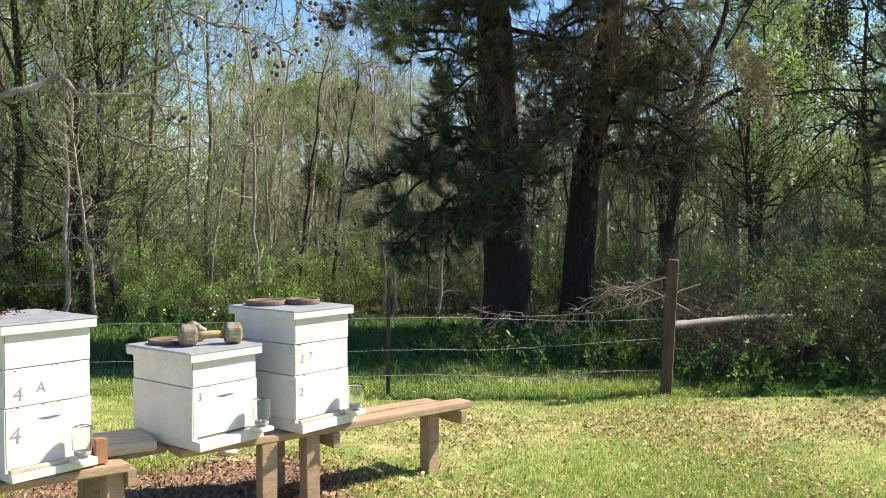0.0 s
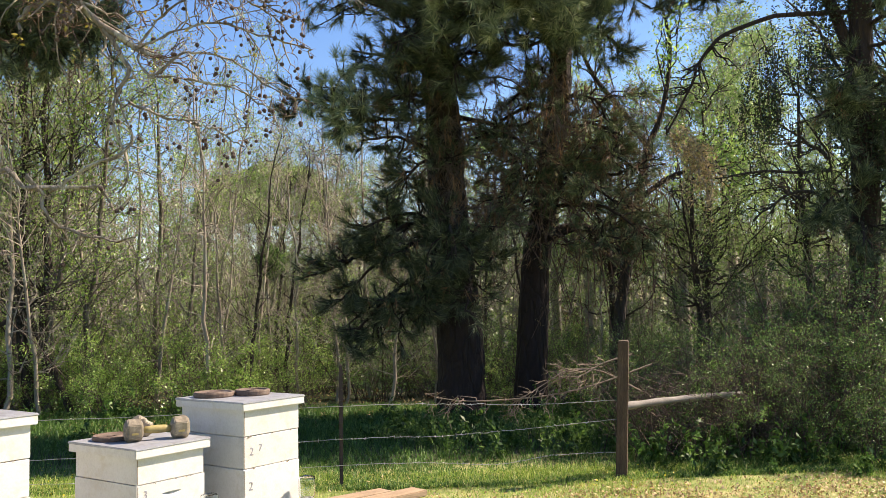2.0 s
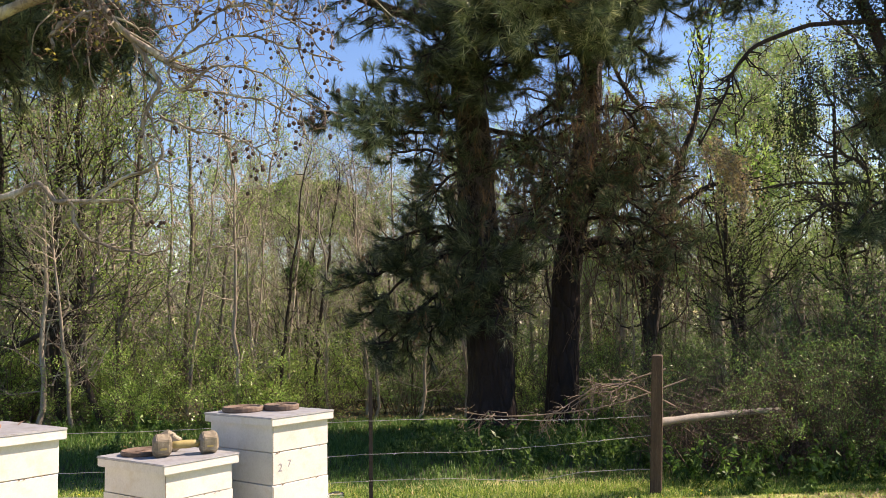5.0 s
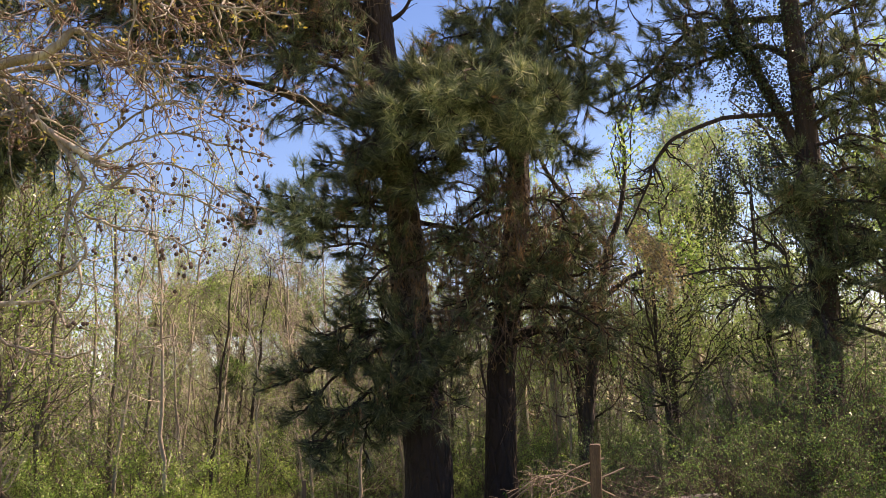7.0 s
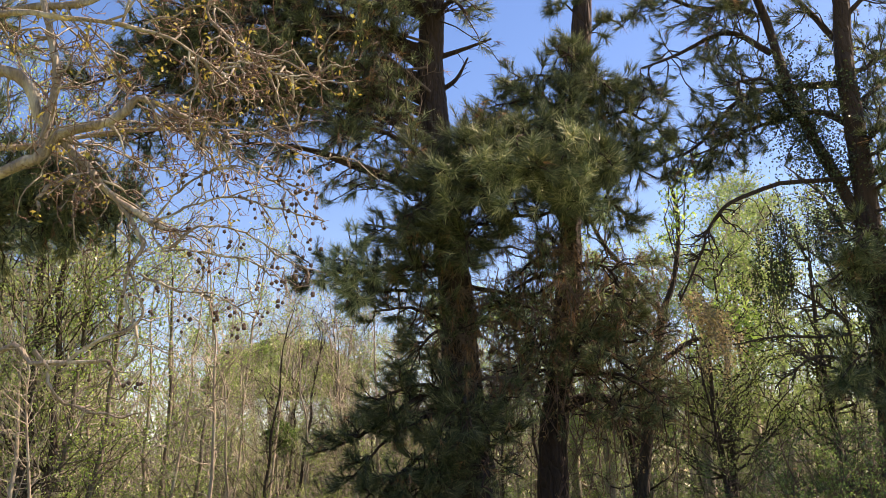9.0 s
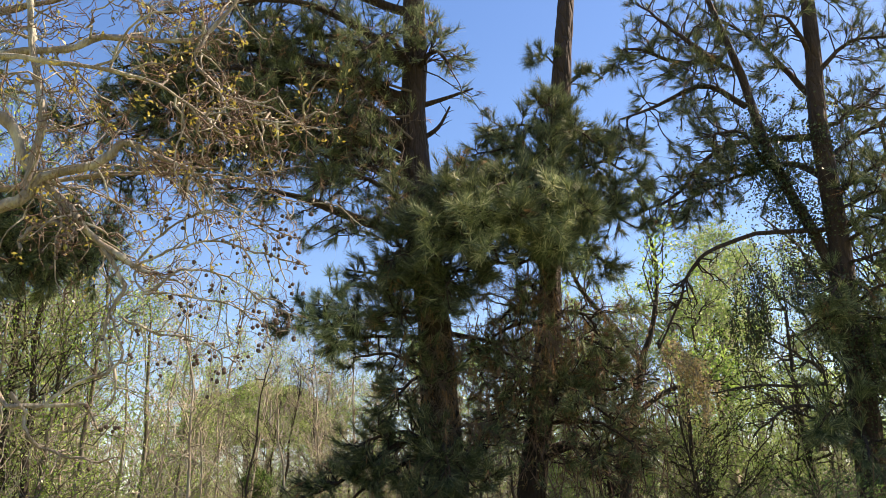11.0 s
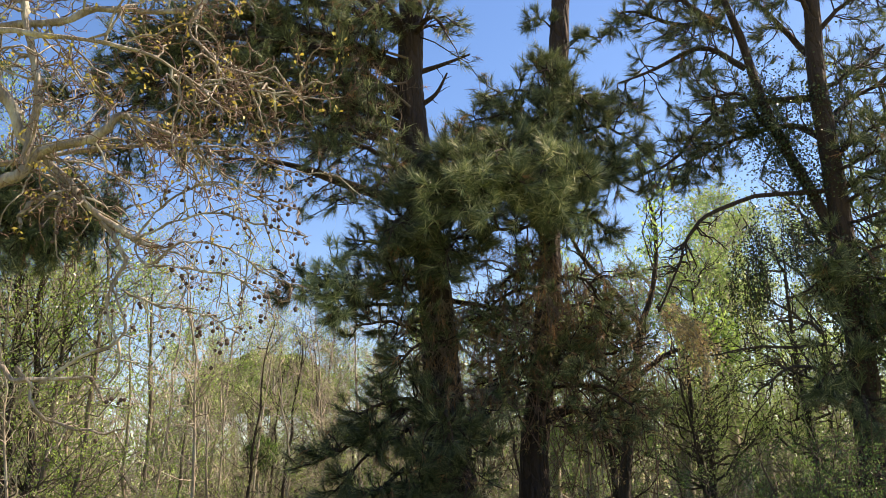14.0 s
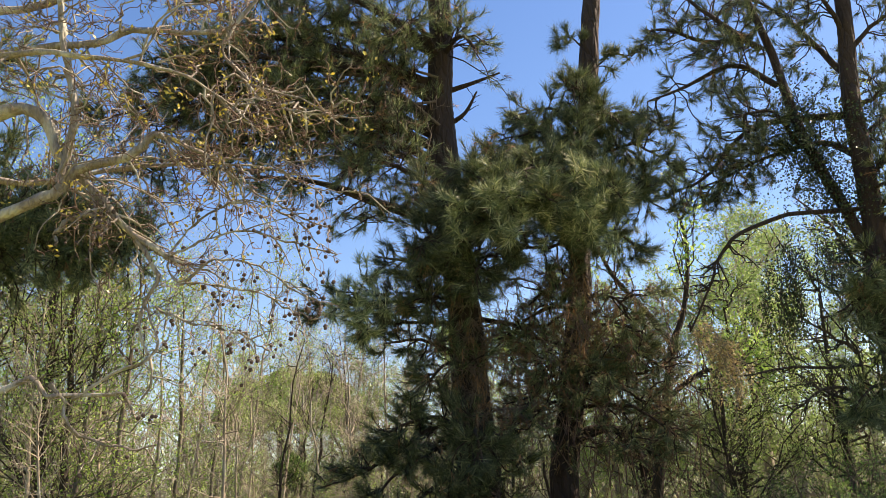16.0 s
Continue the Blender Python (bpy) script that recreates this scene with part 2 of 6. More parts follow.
YELLOW = leafy("yellow_bud_leaf", [(0.0, (0.30, 0.26, 0.05)), (0.6, (0.45, 0.36, 0.08)), (1.0, (0.36, 0.38, 0.11))], 0.45)
DEEP = leafy("deep_leaf", [(0.0, (0.03, 0.07, 0.018)), (0.5, (0.085, 0.18, 0.042)), (1.0, (0.24, 0.37, 0.10))], 0.5, 0.05, shine=0.32)
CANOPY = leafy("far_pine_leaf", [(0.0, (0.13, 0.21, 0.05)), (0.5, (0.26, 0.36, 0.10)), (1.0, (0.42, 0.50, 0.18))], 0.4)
# Sunlight on the vine heap is put into this paler leaf colour.
LITVINE = leafy("sunlit_dry_vine_leaf", [(0.0, (0.30, 0.22, 0.11)), (0.5, (0.52, 0.41, 0.22)), (1.0, (0.70, 0.62, 0.38))], 0.4)
IVY = leafy("ivy_leaf", [(0.0, (0.015, 0.028, 0.012)), (0.6, (0.035, 0.06, 0.024)), (1.0, (0.08, 0.12, 0.045))], 0.3, 0.05, shine=0.3)
HAZE = leafy("far_spring_leaf", [(0.0, (0.13, 0.23, 0.06)), (0.5, (0.25, 0.38, 0.11)), (1.0, (0.45, 0.56, 0.22))], 0.55, 0.05, shine=0.35)
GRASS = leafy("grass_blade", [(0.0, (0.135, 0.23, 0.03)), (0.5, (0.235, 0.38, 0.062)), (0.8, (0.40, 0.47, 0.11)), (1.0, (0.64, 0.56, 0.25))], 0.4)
# Darker grass: the wood's shade is put into this blade colour.
SHADEGRASS = leafy("shaded_grass_blade", [(0.0, (0.035, 0.085, 0.016)), (0.6, (0.07, 0.155, 0.03)), (1.0, (0.15, 0.25, 0.06))], 0.4)
DEADLEAF = leafy("dead_leaf", [(0.0, (0.22, 0.13, 0.06)), (0.5, (0.40, 0.28, 0.14)), (1.0, (0.58, 0.46, 0.27))], 0.15)
CHIP = leafy("bark_chip", [(0.0, (0.07, 0.035, 0.022)), (0.5, (0.22, 0.12, 0.075)), (1.0, (0.42, 0.29, 0.2))], 0.0)
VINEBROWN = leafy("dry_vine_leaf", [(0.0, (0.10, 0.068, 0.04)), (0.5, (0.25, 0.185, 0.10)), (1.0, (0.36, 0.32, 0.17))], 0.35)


# ---- mesh tools ----
class Geo:
    """Collects vertices and faces, all of them arrays."""

    def __init__(self):
        self.v, self.q, self.t, self.count = [], [], [], 0

    def add(self, v, quads=None, tris=None):
        v = np.asarray(v, float).reshape(-1, 3)
        if quads is not None and len(quads):
            self.q.append(np.asarray(quads, int).reshape(-1, 4) + self.count)
        if tris is not None and len(tris):
            self.t.append(np.asarray(tris, int).reshape(-1, 3) + self.count)
        self.v.append(v)
        self.count += len(v)
        return self

    def mesh(self, name):
        me = bpy.data.meshes.new(name)
        v = np.concatenate(self.v)
        q = np.concatenate(self.q) if self.q else np.zeros((0, 4), int)
        t = np.concatenate(self.t) if self.t else np.zeros((0, 3), int)
        me.vertices.add(len(v))
        me.vertices.foreach_set("co", v.astype(np.float32).ravel())
        loops = np.concatenate([q.ravel(), t.ravel()])
        me.loops.add(len(loops))
        me.loops.foreach_set("vertex_index", loops.astype(np.int32))
        starts = np.concatenate([np.arange(len(q)) * 4, len(q) * 4 + np.arange(len(t)) * 3])
        me.polygons.add(len(starts))
        me.polygons.foreach_set("loop_start", starts.astype(np.int32))
        me.update(calc_edges=True)
        return me


def part(name, shape, mat, parent=None, label="", smooth=False):
    """Links a bmesh or a Geo as one mesh object under a thing or a part."""
    if isinstance(shape, Geo):
        me = shape.mesh(name)
    else:
        me = bpy.data.meshes.new(name)
        shape.to_mesh(me)
        shape.free()
    me.materials.append(mat)
    if smooth:
        me.polygons.foreach_set("use_smooth", np.ones(len(me.polygons), bool))
    ob = new(name, me)
    if parent is not None:
        ob.parent = parent
    if label:
        tagged(ob, label)
    return ob


def thing(name, label, category, group="", at=None, kind=""):
    ob = new(name)
    ob.empty_display_size = 0.1
    if at is not None:
        ob.matrix_world = at
    return tagged(ob, label, category, group, kind)


def block(sx, sy, sz, at=(0, 0, 0), bevel=0.004, wobble=0.0, seed=0):
    """A box with its base centre at 'at', bevelled; wobble bends its corners a little."""
    bm = bmesh.new()
    bmesh.ops.create_cube(bm, size=1.0)
    rng = random.Random(seed)
    for v in bm.verts:
        v.co = Vector((v.co.x * sx + at[0], v.co.y * sy + at[1], (v.co.z + 0.5) * sz + at[2]))
        v.co += Vector([rng.uniform(-wobble, wobble) for _ in range(3)])
    if bevel:
        bmesh.ops.bevel(bm, geom=bm.edges[:], offset=bevel, segments=2, affect="EDGES")
    return bm


def turned(profile, sides=20):
    """A body of revolution about z from (radius, height) pairs."""
    bm = bmesh.new()
    rings = []
    for r, z in profile:
        rings.append([bm.verts.new((r * math.cos(2 * math.pi * i / sides), r * math.sin(2 * math.pi * i / sides), z)) for i in range(sides)])
    for a, b in zip(rings, rings[1:]):
        for i in range(sides):
            bm.faces.new((a[i], a[(i + 1) % sides], b[(i + 1) % sides], b[i]))
    bm.faces.new(rings[0][::-1])
    bm.faces.new(rings[-1])
    return bm


def unit(a):
    return a / np.maximum(np.linalg.norm(a, axis=-1, keepdims=True), 1e-9)


def tubes(geo, P, R, sides=4):
    """Many tapered tubes at once. P: tubes x points x 3, R: tubes x points."""
    P, R = np.asarray(P, float), np.asarray(R, float)
    N, K, _ = P.shape
    T = unit(np.gradient(P, axis=1))
    ref = np.where(np.abs(unit(P[:, -1] - P[:, 0])[:, None, 2:]) > 0.8, np.array([[[1.0, 0, 0]]]), np.array([[[0, 0, 1.0]]]))
    U = unit(np.cross(T, np.broadcast_to(ref, T.shape)))
    W = np.cross(T, U)
    a = np.arange(sides) * 2 * np.pi / sides
    V = P[:, :, None] + R[:, :, None, None] * (U[:, :, None] * np.cos(a)[:, None] + W[:, :, None] * np.sin(a)[:, None])
    n, k, s = np.meshgrid(np.arange(N), np.arange(K - 1), np.arange(sides), indexing="ij")
    s2 = (s + 1) % sides
    f = lambda kk, ss: (n * K + kk) * sides + ss
    geo.add(V, np.stack([f(k, s), f(k, s2), f(k + 1, s2), f(k + 1, s)], -1).reshape(-1, 4))
    return geo


def smooth_line(points, k=16):
    """A smooth curve of k points through a few given ones."""
    p = np.asarray(points, float)
    if len(p) == 2:
        return p[0] + (p[1] - p[0]) * np.linspace(0, 1, k)[:, None]
    ext = np.vstack([2 * p[0] - p[1], p, 2 * p[-1] - p[-2]])
    u = np.linspace(0, len(p) - 1 - 1e-6, k)
    i, f = u.astype(int), (u % 1)[:, None]
    a, b, c, d = ext[i], ext[i + 1], ext[i + 2], ext[i + 3]
    return 0.5 * (2 * b + (c - a) * f + (2 * a - 5 * b + 4 * c - d) * f ** 2 + (3 * b - a - 3 * c + d) * f ** 3)


def along(parents, idx, u):
    K = parents.shape[1]
    x = u * (K - 1)
    i = np.minimum(x.astype(int), K - 2)
    f = (x - i)[:, None]
    a, b = parents[idx, i], parents[idx, i + 1]
    return a + (b - a) * f, unit(b - a)


def shoots(rng, parents, per, length, spread=(30, 70), bend=0.0, K=5, lo=0.25, hi=1.0, wob=0.06, taper=0.5):
    """'per' side shoots from each parent curve. bend lifts (or drops) their tips."""
    N = len(parents)
    idx = np.repeat(np.arange(N), per)
    u = rng.uniform(lo, hi, len(idx))
    pos, t = along(parents, idx, u)
    perp = unit(np.cross(t, rng.normal(size=t.shape)))
    ang = np.radians(rng.uniform(*spread, len(idx)))[:, None]
    d = t * np.cos(ang) + perp * np.sin(ang)
    L = length * rng.uniform(0.55, 1.25, len(idx)) * (1 - taper * (u - lo) / max(hi - lo, 1e-6))
    s = np.linspace(0, 1, K)[None, :, None]
    P = pos[:, None] + d[:, None] * L[:, None, None] * s
    P = P + np.cumsum(rng.normal(size=(len(idx), K, 3)) * (wob * L)[:, None, None], axis=1) * (s > 0)
    P[:, :, 2] += (bend * L)[:, None] * s[:, :, 0] ** 2
    return P


def taper_r(N, K, r0, r1):
    return np.broadcast_to(np.linspace(r0, r1, K), (N, K))


def leaves(geo, rng, C, size, slim=0.5, up=0.5):
    """One folded rhombic leaf at each centre."""
    C = np.asarray(C, float)
    N = len(C)
    a = unit(rng.normal(size=(N, 3)) + np.array([0, 0, -0.2]))
    nrm = unit(rng.normal(size=(N, 3)) + np.array([0, 0, up * 2]))
    side = unit(np.cross(a, nrm))
    nrm = np.cross(side, a)
    s = (size * rng.uniform(0.6, 1.35, N))[:, None]
    V = np.stack([C - a * s * 0.5, C + side * s * slim * 0.5 + nrm * s * 0.1, C + a * s * 0.5, C - side * s * slim * 0.5 + nrm * s * 0.1], 1)
    geo.add(V, np.arange(N * 4).reshape(N, 4))
    return geo


def leaf_spots(rng, curves, per, scatter, lo=0.35):
    idx = np.repeat(np.arange(len(curves)), per)
    p, _ = along(curves, idx, rng.uniform(lo, 1, len(idx)))
    return p + rng.normal(size=p.shape) * scatter


def tufts(geo, rng, C, D, per, length, width=0.007, fan=0.75, droop=0.12):
    """Brushes of long needles: one at each place C, along D."""
    N = len(C)
    D = np.repeat(unit(D), per, 0)
    d = unit(D + fan * unit(rng.normal(size=D.shape)) * rng.uniform(0.3, 1.3, (N * per, 1)))
    base = np.repeat(C, per, 0) - D * rng.uniform(0, 0.6, (N * per, 1)) * length
    L = length * rng.uniform(0.65, 1.1, (N * per, 1))
    side = unit(np.cross(d, rng.normal(size=d.shape))) * width * 0.5
    tip = base + d * L
    tip[:, 2] -= droop * L[:, 0]
    geo.add(np.stack([base - side, base + side, tip], 1), None, np.arange(N * per * 3).reshape(-1, 3))
    return geo


# ---- ground ----
def ground_height(x, y):
    """Gentle unevenness that fades out near the hive stand."""
    return 0.035 * np.sin(x * 0.9 + 1.3) * np.sin(y * 0.7) * np.clip((y - 5.5) / 3, 0, 1)


def build_ground():
    n = 150
    s = np.linspace(-1, 1, n)
    g = np.sign(s) * (np.abs(s) ** 3.2 * 600 + np.abs(s) * 14)
    X, Y = np.meshgrid(g, g + 9, indexing="ij")
    Z = np.where((np.abs(X) < 40) & (np.abs(Y) < 60), ground_height(X, Y), 0)
    i, j = np.meshgrid(np.arange(n - 1), np.arange(n - 1), indexing="ij")
    f = np.stack([i * n + j, (i + 1) * n + j, (i + 1) * n + j + 1, i * n + j + 1], -1)
    geo = Geo().add(np.stack([X, Y, Z], -1), f.reshape(-1, 4))
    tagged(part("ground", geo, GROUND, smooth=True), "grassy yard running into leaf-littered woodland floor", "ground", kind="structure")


build_ground()


# ---- trees ----
def tree(name, label, category="tree", group=""):
    return thing(name, label, category, group)


def trunk_part(parent, points, radii, mat, sides=12, k=28, rough=0.06, name="trunk", label="", seed=3, flare=0.0, plates=0.0):
    P = smooth_line(points, k)
    R = np.interp(np.linspace(0, 1, k), np.linspace(0, 1, len(radii)), radii)
    if flare:
        R = R * (1 + flare * np.exp(-np.arange(k) / 1.6))
    rng = np.random.default_rng(seed)
    geo = Geo()
    tubes(geo, P[None], R[None], sides)
    v = geo.v[0]
    axis = np.repeat(P, sides, 0)
    if plates:
        lift = np.empty(len(v))
        for n, c in enumerate(v):
            near = noise.voronoi(Vector((c[0] * plates, c[1] * plates, c[2] * plates * 0.35 + seed)))[0]
            lift[n] = min(near[1] - near[0], 0.35) * 0.22 + 0.05 * noise.noise(Vector(c) * 3)
        v += (v - axis) * lift[:, None]
    v += rng.normal(size=(len(v), 3)) * (np.repeat(R, sides) * rough)[:, None]
    part(name, geo, mat, parent, label, smooth=True)
    return P


def pine_boughs(parent, boughs, seed, density=1.0, dead=0.0, r0=0.05, reach=0.75, needles=34, green=True, tuft_len=0.21):
    """Each bough: a limb through its points, side branches, twigs, and needle brushes on the twigs."""
    rng = np.random.default_rng(seed)
    crown, brown = Geo(), Geo()
    for pts in boughs:
        P = smooth_line(pts, 12)
        length = np.linalg.norm(np.diff(P, axis=0), axis=1).sum()
        wood = Geo()
        r = r0 * (0.6 + 0.25 * min(length, 3))
        P = P + np.vstack([np.zeros((1, 3)), np.cumsum(rng.normal(size=(11, 3)), 0) * 0.012])
        tubes(wood, P[None], np.linspace(r, 0.012, 12)[None], 7)
        per = max(6, int(10 * length * density))
        s1 = shoots(rng, P[None], per, reach, (35, 80), -0.12, 5, 0.07, 1.0, 0.08)
        tubes(wood, s1, taper_r(len(s1), 5, 0.013, 0.006), 4)
        s2 = shoots(rng, s1, 4, reach * 0.42, (25, 65), 0.2, 4, 0.2, 1.0, 0.06)
        tubes(wood, s2, taper_r(len(s2), 4, 0.007, 0.004), 3)
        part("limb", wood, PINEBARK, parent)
        for curves in (s1, s2, P[None]):
            C, D = curves[:, -1], unit(curves[:, -1] - curves[:, -2])
            pick = rng.random(len(C)) < dead
            if green and (~pick).any():
                tufts(crown, rng, C[~pick], D[~pick] + np.array([0, 0, 0.35]), needles, tuft_len)
            if pick.any():
                tufts(brown, rng, C[pick], D[pick] - np.array([0, 0, 0.8]), needles // 2, tuft_len * 0.9)
        C2 = leaf_spots(rng, s2, 1, 0.015, 0.3)
        D2 = unit(s2[:, -1] - s2[:, 0])
        if green:
            tufts(crown, rng, C2, D2 + np.array([0, 0, 0.3]), needles // 2, tuft_len * 0.9)
    if crown.count:
        part("needle_crown", crown, NEEDLE, parent)
    if brown.count:
        part("dead_needles", brown, DEADNEEDLE, parent, "hanging brown dead pine needles")


def burst_tips(parent, rng, tips, per=70, length=0.2):
    """Full round needle brushes at bough tips, their sunlight painted as a paler colour."""
    g, wood = Geo(), Geo()
    for a, b in tips:
        a, b = np.array(a, float), np.array(b, float)
        P = smooth_line([a, (a + b) / 2 + rng.normal(size=3) * 0.05, b], 7)
        tubes(wood, P[None], np.linspace(0.016, 0.008, 7)[None], 5)
        s = shoots(rng, P[None], 4, 0.36, (35, 80), 0.1, 4, 0.45, 1.0, 0.08)
        tubes(wood, s, taper_r(len(s), 4, 0.008, 0.006), 4)
        ends = np.vstack([s[:, -1], P[-1:]])
        heads = np.vstack([unit(s[:, -1] - s[:, -2]), unit(P[-1:] - P[-2:-1])]) + np.array([0, 0, 0.25])
        tufts(g, rng, ends, heads, per, length, 0.0085, 1.7, 0.03)
    part("tip_branchwork", wood, PINEBARK, parent)
    part("needle_tip", g, LITNEEDLE, parent, "round brushes of pine needles, coloured pale as if sunlit")


def dead_twigs(parent, limbs, seed, per=14, length=0.8, brown=0.15, label="lace of bare dead twigs"):
    """Bare drooping dead limbs with their side twigs and a few brown needles left on them."""
    rng = np.random.default_rng(seed)
    g, needles = Geo(), Geo()
    C = np.array([smooth_line(p, 10) for p in limbs])
    C[:, 1:] += np.cumsum(rng.normal(size=(len(C), 9, 3)), 1) * 0.02
    tubes(g, C, taper_r(len(C), 10, 0.022, 0.007), 5)
    s1 = shoots(rng, C, per, length, (30, 80), -0.15, 6, 0.1, 1.0, 0.08)
    s2 = shoots(rng, s1, 5, length * 0.45, (25, 75), -0.05, 5, 0.15, 1.0, 0.09)
    s3 = shoots(rng, s2, 2, length * 0.2, (25, 75), 0.0, 3, 0.2, 1.0, 0.09)
    tubes(g, s1, taper_r(len(s1), 6, 0.0085, 0.004), 4)
    tubes(g, s2, taper_r(len(s2), 5, 0.0048, 0.003), 3)
    tubes(g, s3, taper_r(len(s3), 3, 0.0034, 0.002), 3)
    tagged(part("dead_twigwork", g, DEADTWIG, parent, label), kind="stuff")
    ends = s2[rng.random(len(s2)) < brown]
    if len(ends):
        tufts(needles, rng, ends[:, -1], np.tile([[0, 0, -1.0]], (len(ends), 1)), 14, 0.17)
        part("dead_needles", needles, DEADNEEDLE, parent, "hanging brown dead pine needles")


def spokes(x, y, z, seed, count, reach, rise=0.3):
    """Limb lines that leave a trunk all round and sag at their ends."""
    rng = np.random.default_rng(seed)
    out = []
    for k in range(count):
        a, h, r = rng.uniform(0, 2 * np.pi), rng.uniform(*z), reach * rng.uniform(0.6, 1.2)
        d = np.array([math.cos(a), -abs(math.sin(a)) * 0.8, 0])
        p = np.array([x, y, h])
        out.append([p, p + d * r * 0.5 + np.array([0, 0, rise * r * 0.4]), p + d * r + np.array([0, 0, -rise * r * 0.4])])
    return out


def pine_a():
    t = tree("pine_tree", "tall old pine with dark furrowed bark and drooping green boughs", group="big pines")
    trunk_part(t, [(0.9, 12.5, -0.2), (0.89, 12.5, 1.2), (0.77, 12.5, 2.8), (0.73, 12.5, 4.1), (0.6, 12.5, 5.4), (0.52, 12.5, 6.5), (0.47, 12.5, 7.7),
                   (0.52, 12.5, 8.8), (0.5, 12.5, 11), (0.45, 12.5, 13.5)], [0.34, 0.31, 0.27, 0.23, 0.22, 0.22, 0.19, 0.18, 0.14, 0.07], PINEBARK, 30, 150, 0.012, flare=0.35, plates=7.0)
    pine_boughs(t, [
        [(0.5, 12.5, 5.7), (-0.3, 12.2, 5.86), (-0.93, 12, 6.06), (-1.57, 12, 6.3), (-2.4, 11.9, 6.3)],
        [(0.42, 12.5, 7.2), (-0.26, 12.2, 7.7), (-0.93, 12, 7.4), (-1.8, 11.8, 6.8)],
        [(0.4, 12.5, 6.5), (-0.2, 12.1, 6.68), (-0.7, 12, 6.75), (-1.5, 11.9, 7.1)],
        [(0.5, 12.5, 7.9), (-1.5, 12, 8.5), (-2.8, 11.9, 8.45), (-3.9, 11.8, 8.1)],
        [(0.45, 12.5, 7.5), (-1.8, 12.3, 7.8), (-3.1, 12, 7.4), (-3.9, 11.9, 6.7)],
        [(0.5, 12.5, 8.3), (0.1, 11.9, 8.7), (-0.3, 11.4, 8.2)],
        [(0.45, 12.5, 8.0), (-2.0, 12.3, 8.2), (-3.6, 12.1, 7.6), (-4.7, 12.0, 7.2)]] + [
        [(0.42, 12.5, 7.3), (-1.6, 12.4, 7.2), (-3.0, 12.2, 6.8), (-3.9, 12.1, 6.4)],
        [(0.5, 12.5, 8.5), (-0.7, 12.2, 8.9), (-1.9, 11.9, 8.6)],
        [(0.5, 12.5, 8.4), (0.75, 12.0, 8.6), (0.95, 11.7, 8.2)],
        [(0.5, 12.5, 9.5), (-1.0, 12.3, 9.9), (-2.4, 12, 9.4)],
        [(0.5, 12.5, 9.8), (0.2, 11.5, 10.2), (0.1, 10.8, 9.6)],
        [(0.45, 12.5, 7.8), (-0.8, 11.9, 8.0), (-2.0, 11.6, 8.0), (-3.0, 11.5, 8.0)],
        [(0.42, 12.5, 6.9), (-0.6, 11.9, 7.2), (-1.6, 11.6, 7.3), (-2.6, 11.5, 7.0)]] + [
        [(0.45, 12.5, 6.2), (-0.2, 12, 6.4), (-0.9, 11.8, 6.5)],
        [(0.45, 12.5, 8.6), (-1.2, 11.8, 9.2), (-3.2, 11.5, 8.8)],
        [(0.42, 12.5, 7.1), (-0.5, 12.4, 7.6), (-1.4, 12.4, 7.7), (-2.4, 12.3, 7.6)],
        [(0.42, 12.5, 7.6), (-0.4, 12.0, 8.1), (-1.2, 11.8, 8.2)],
        [(0.42, 12.5, 6.7), (-0.4, 12.4, 7.0), (-1.0, 12.2, 7.0), (-1.8, 12.1, 6.6)]], 11, 1.1, 0.2, 0.062, 0.75, 28)
    pine_boughs(t, [[(-0.9, 12.2, 7.9), (-2.2, 12.0, 7.75), (-3.3, 11.9, 7.4)], [(-0.8, 12.2, 7.4), (-1.9, 12.0, 7.3), (-2.9, 11.9, 6.9)], [(-1.0, 12.2, 8.3), (-2.2, 12.1, 8.4), (-3.5, 11.9, 8.2)],
                    [(-1.3, 12.1, 7.0), (-2.1, 12.0, 6.9), (-2.9, 11.9, 6.5)], [(-0.4, 12.2, 8.5), (-1.4, 12.0, 8.7), (-2.4, 11.9, 8.6)], [(-1.8, 12.0, 7.8), (-2.9, 11.8, 8.0), (-4.0, 11.8, 7.7)]], 17, 1.5, 0.1, 0.03, 0.6, 30)
    dead_twigs(t, [[(0.54, 12.3, 6.39), (0.13, 12.1, 6.67), (-0.44, 12, 6.99), (-1.27, 11.9, 7.33)], [(0.4, 12.3, 5.75), (-0.54, 12, 5.98), (-1.11, 12, 6.17), (-2.3, 11.9, 6.3)],
                   [(0.45, 12.3, 7.2), (-0.17, 12.1, 7.68), (-0.93, 12, 7.88), (-2.26, 11.9, 7.35)], [(0.4, 12.3, 7.6), (-0.8, 12.1, 7.5), (-2.0, 12, 7.6), (-3.2, 11.9, 7.2)],
                   [(0.45, 12.3, 8.0), (-0.9, 12.2, 8.3), (-2.2, 12, 8.2), (-3.4, 11.9, 7.9)]], 14, 22, 0.85, 0.1)
    dead_twigs(t, spokes(0.75, 12.5, (2.6, 5.2), 15, 16, 1.2), 16, 12, 0.6, 0.3)
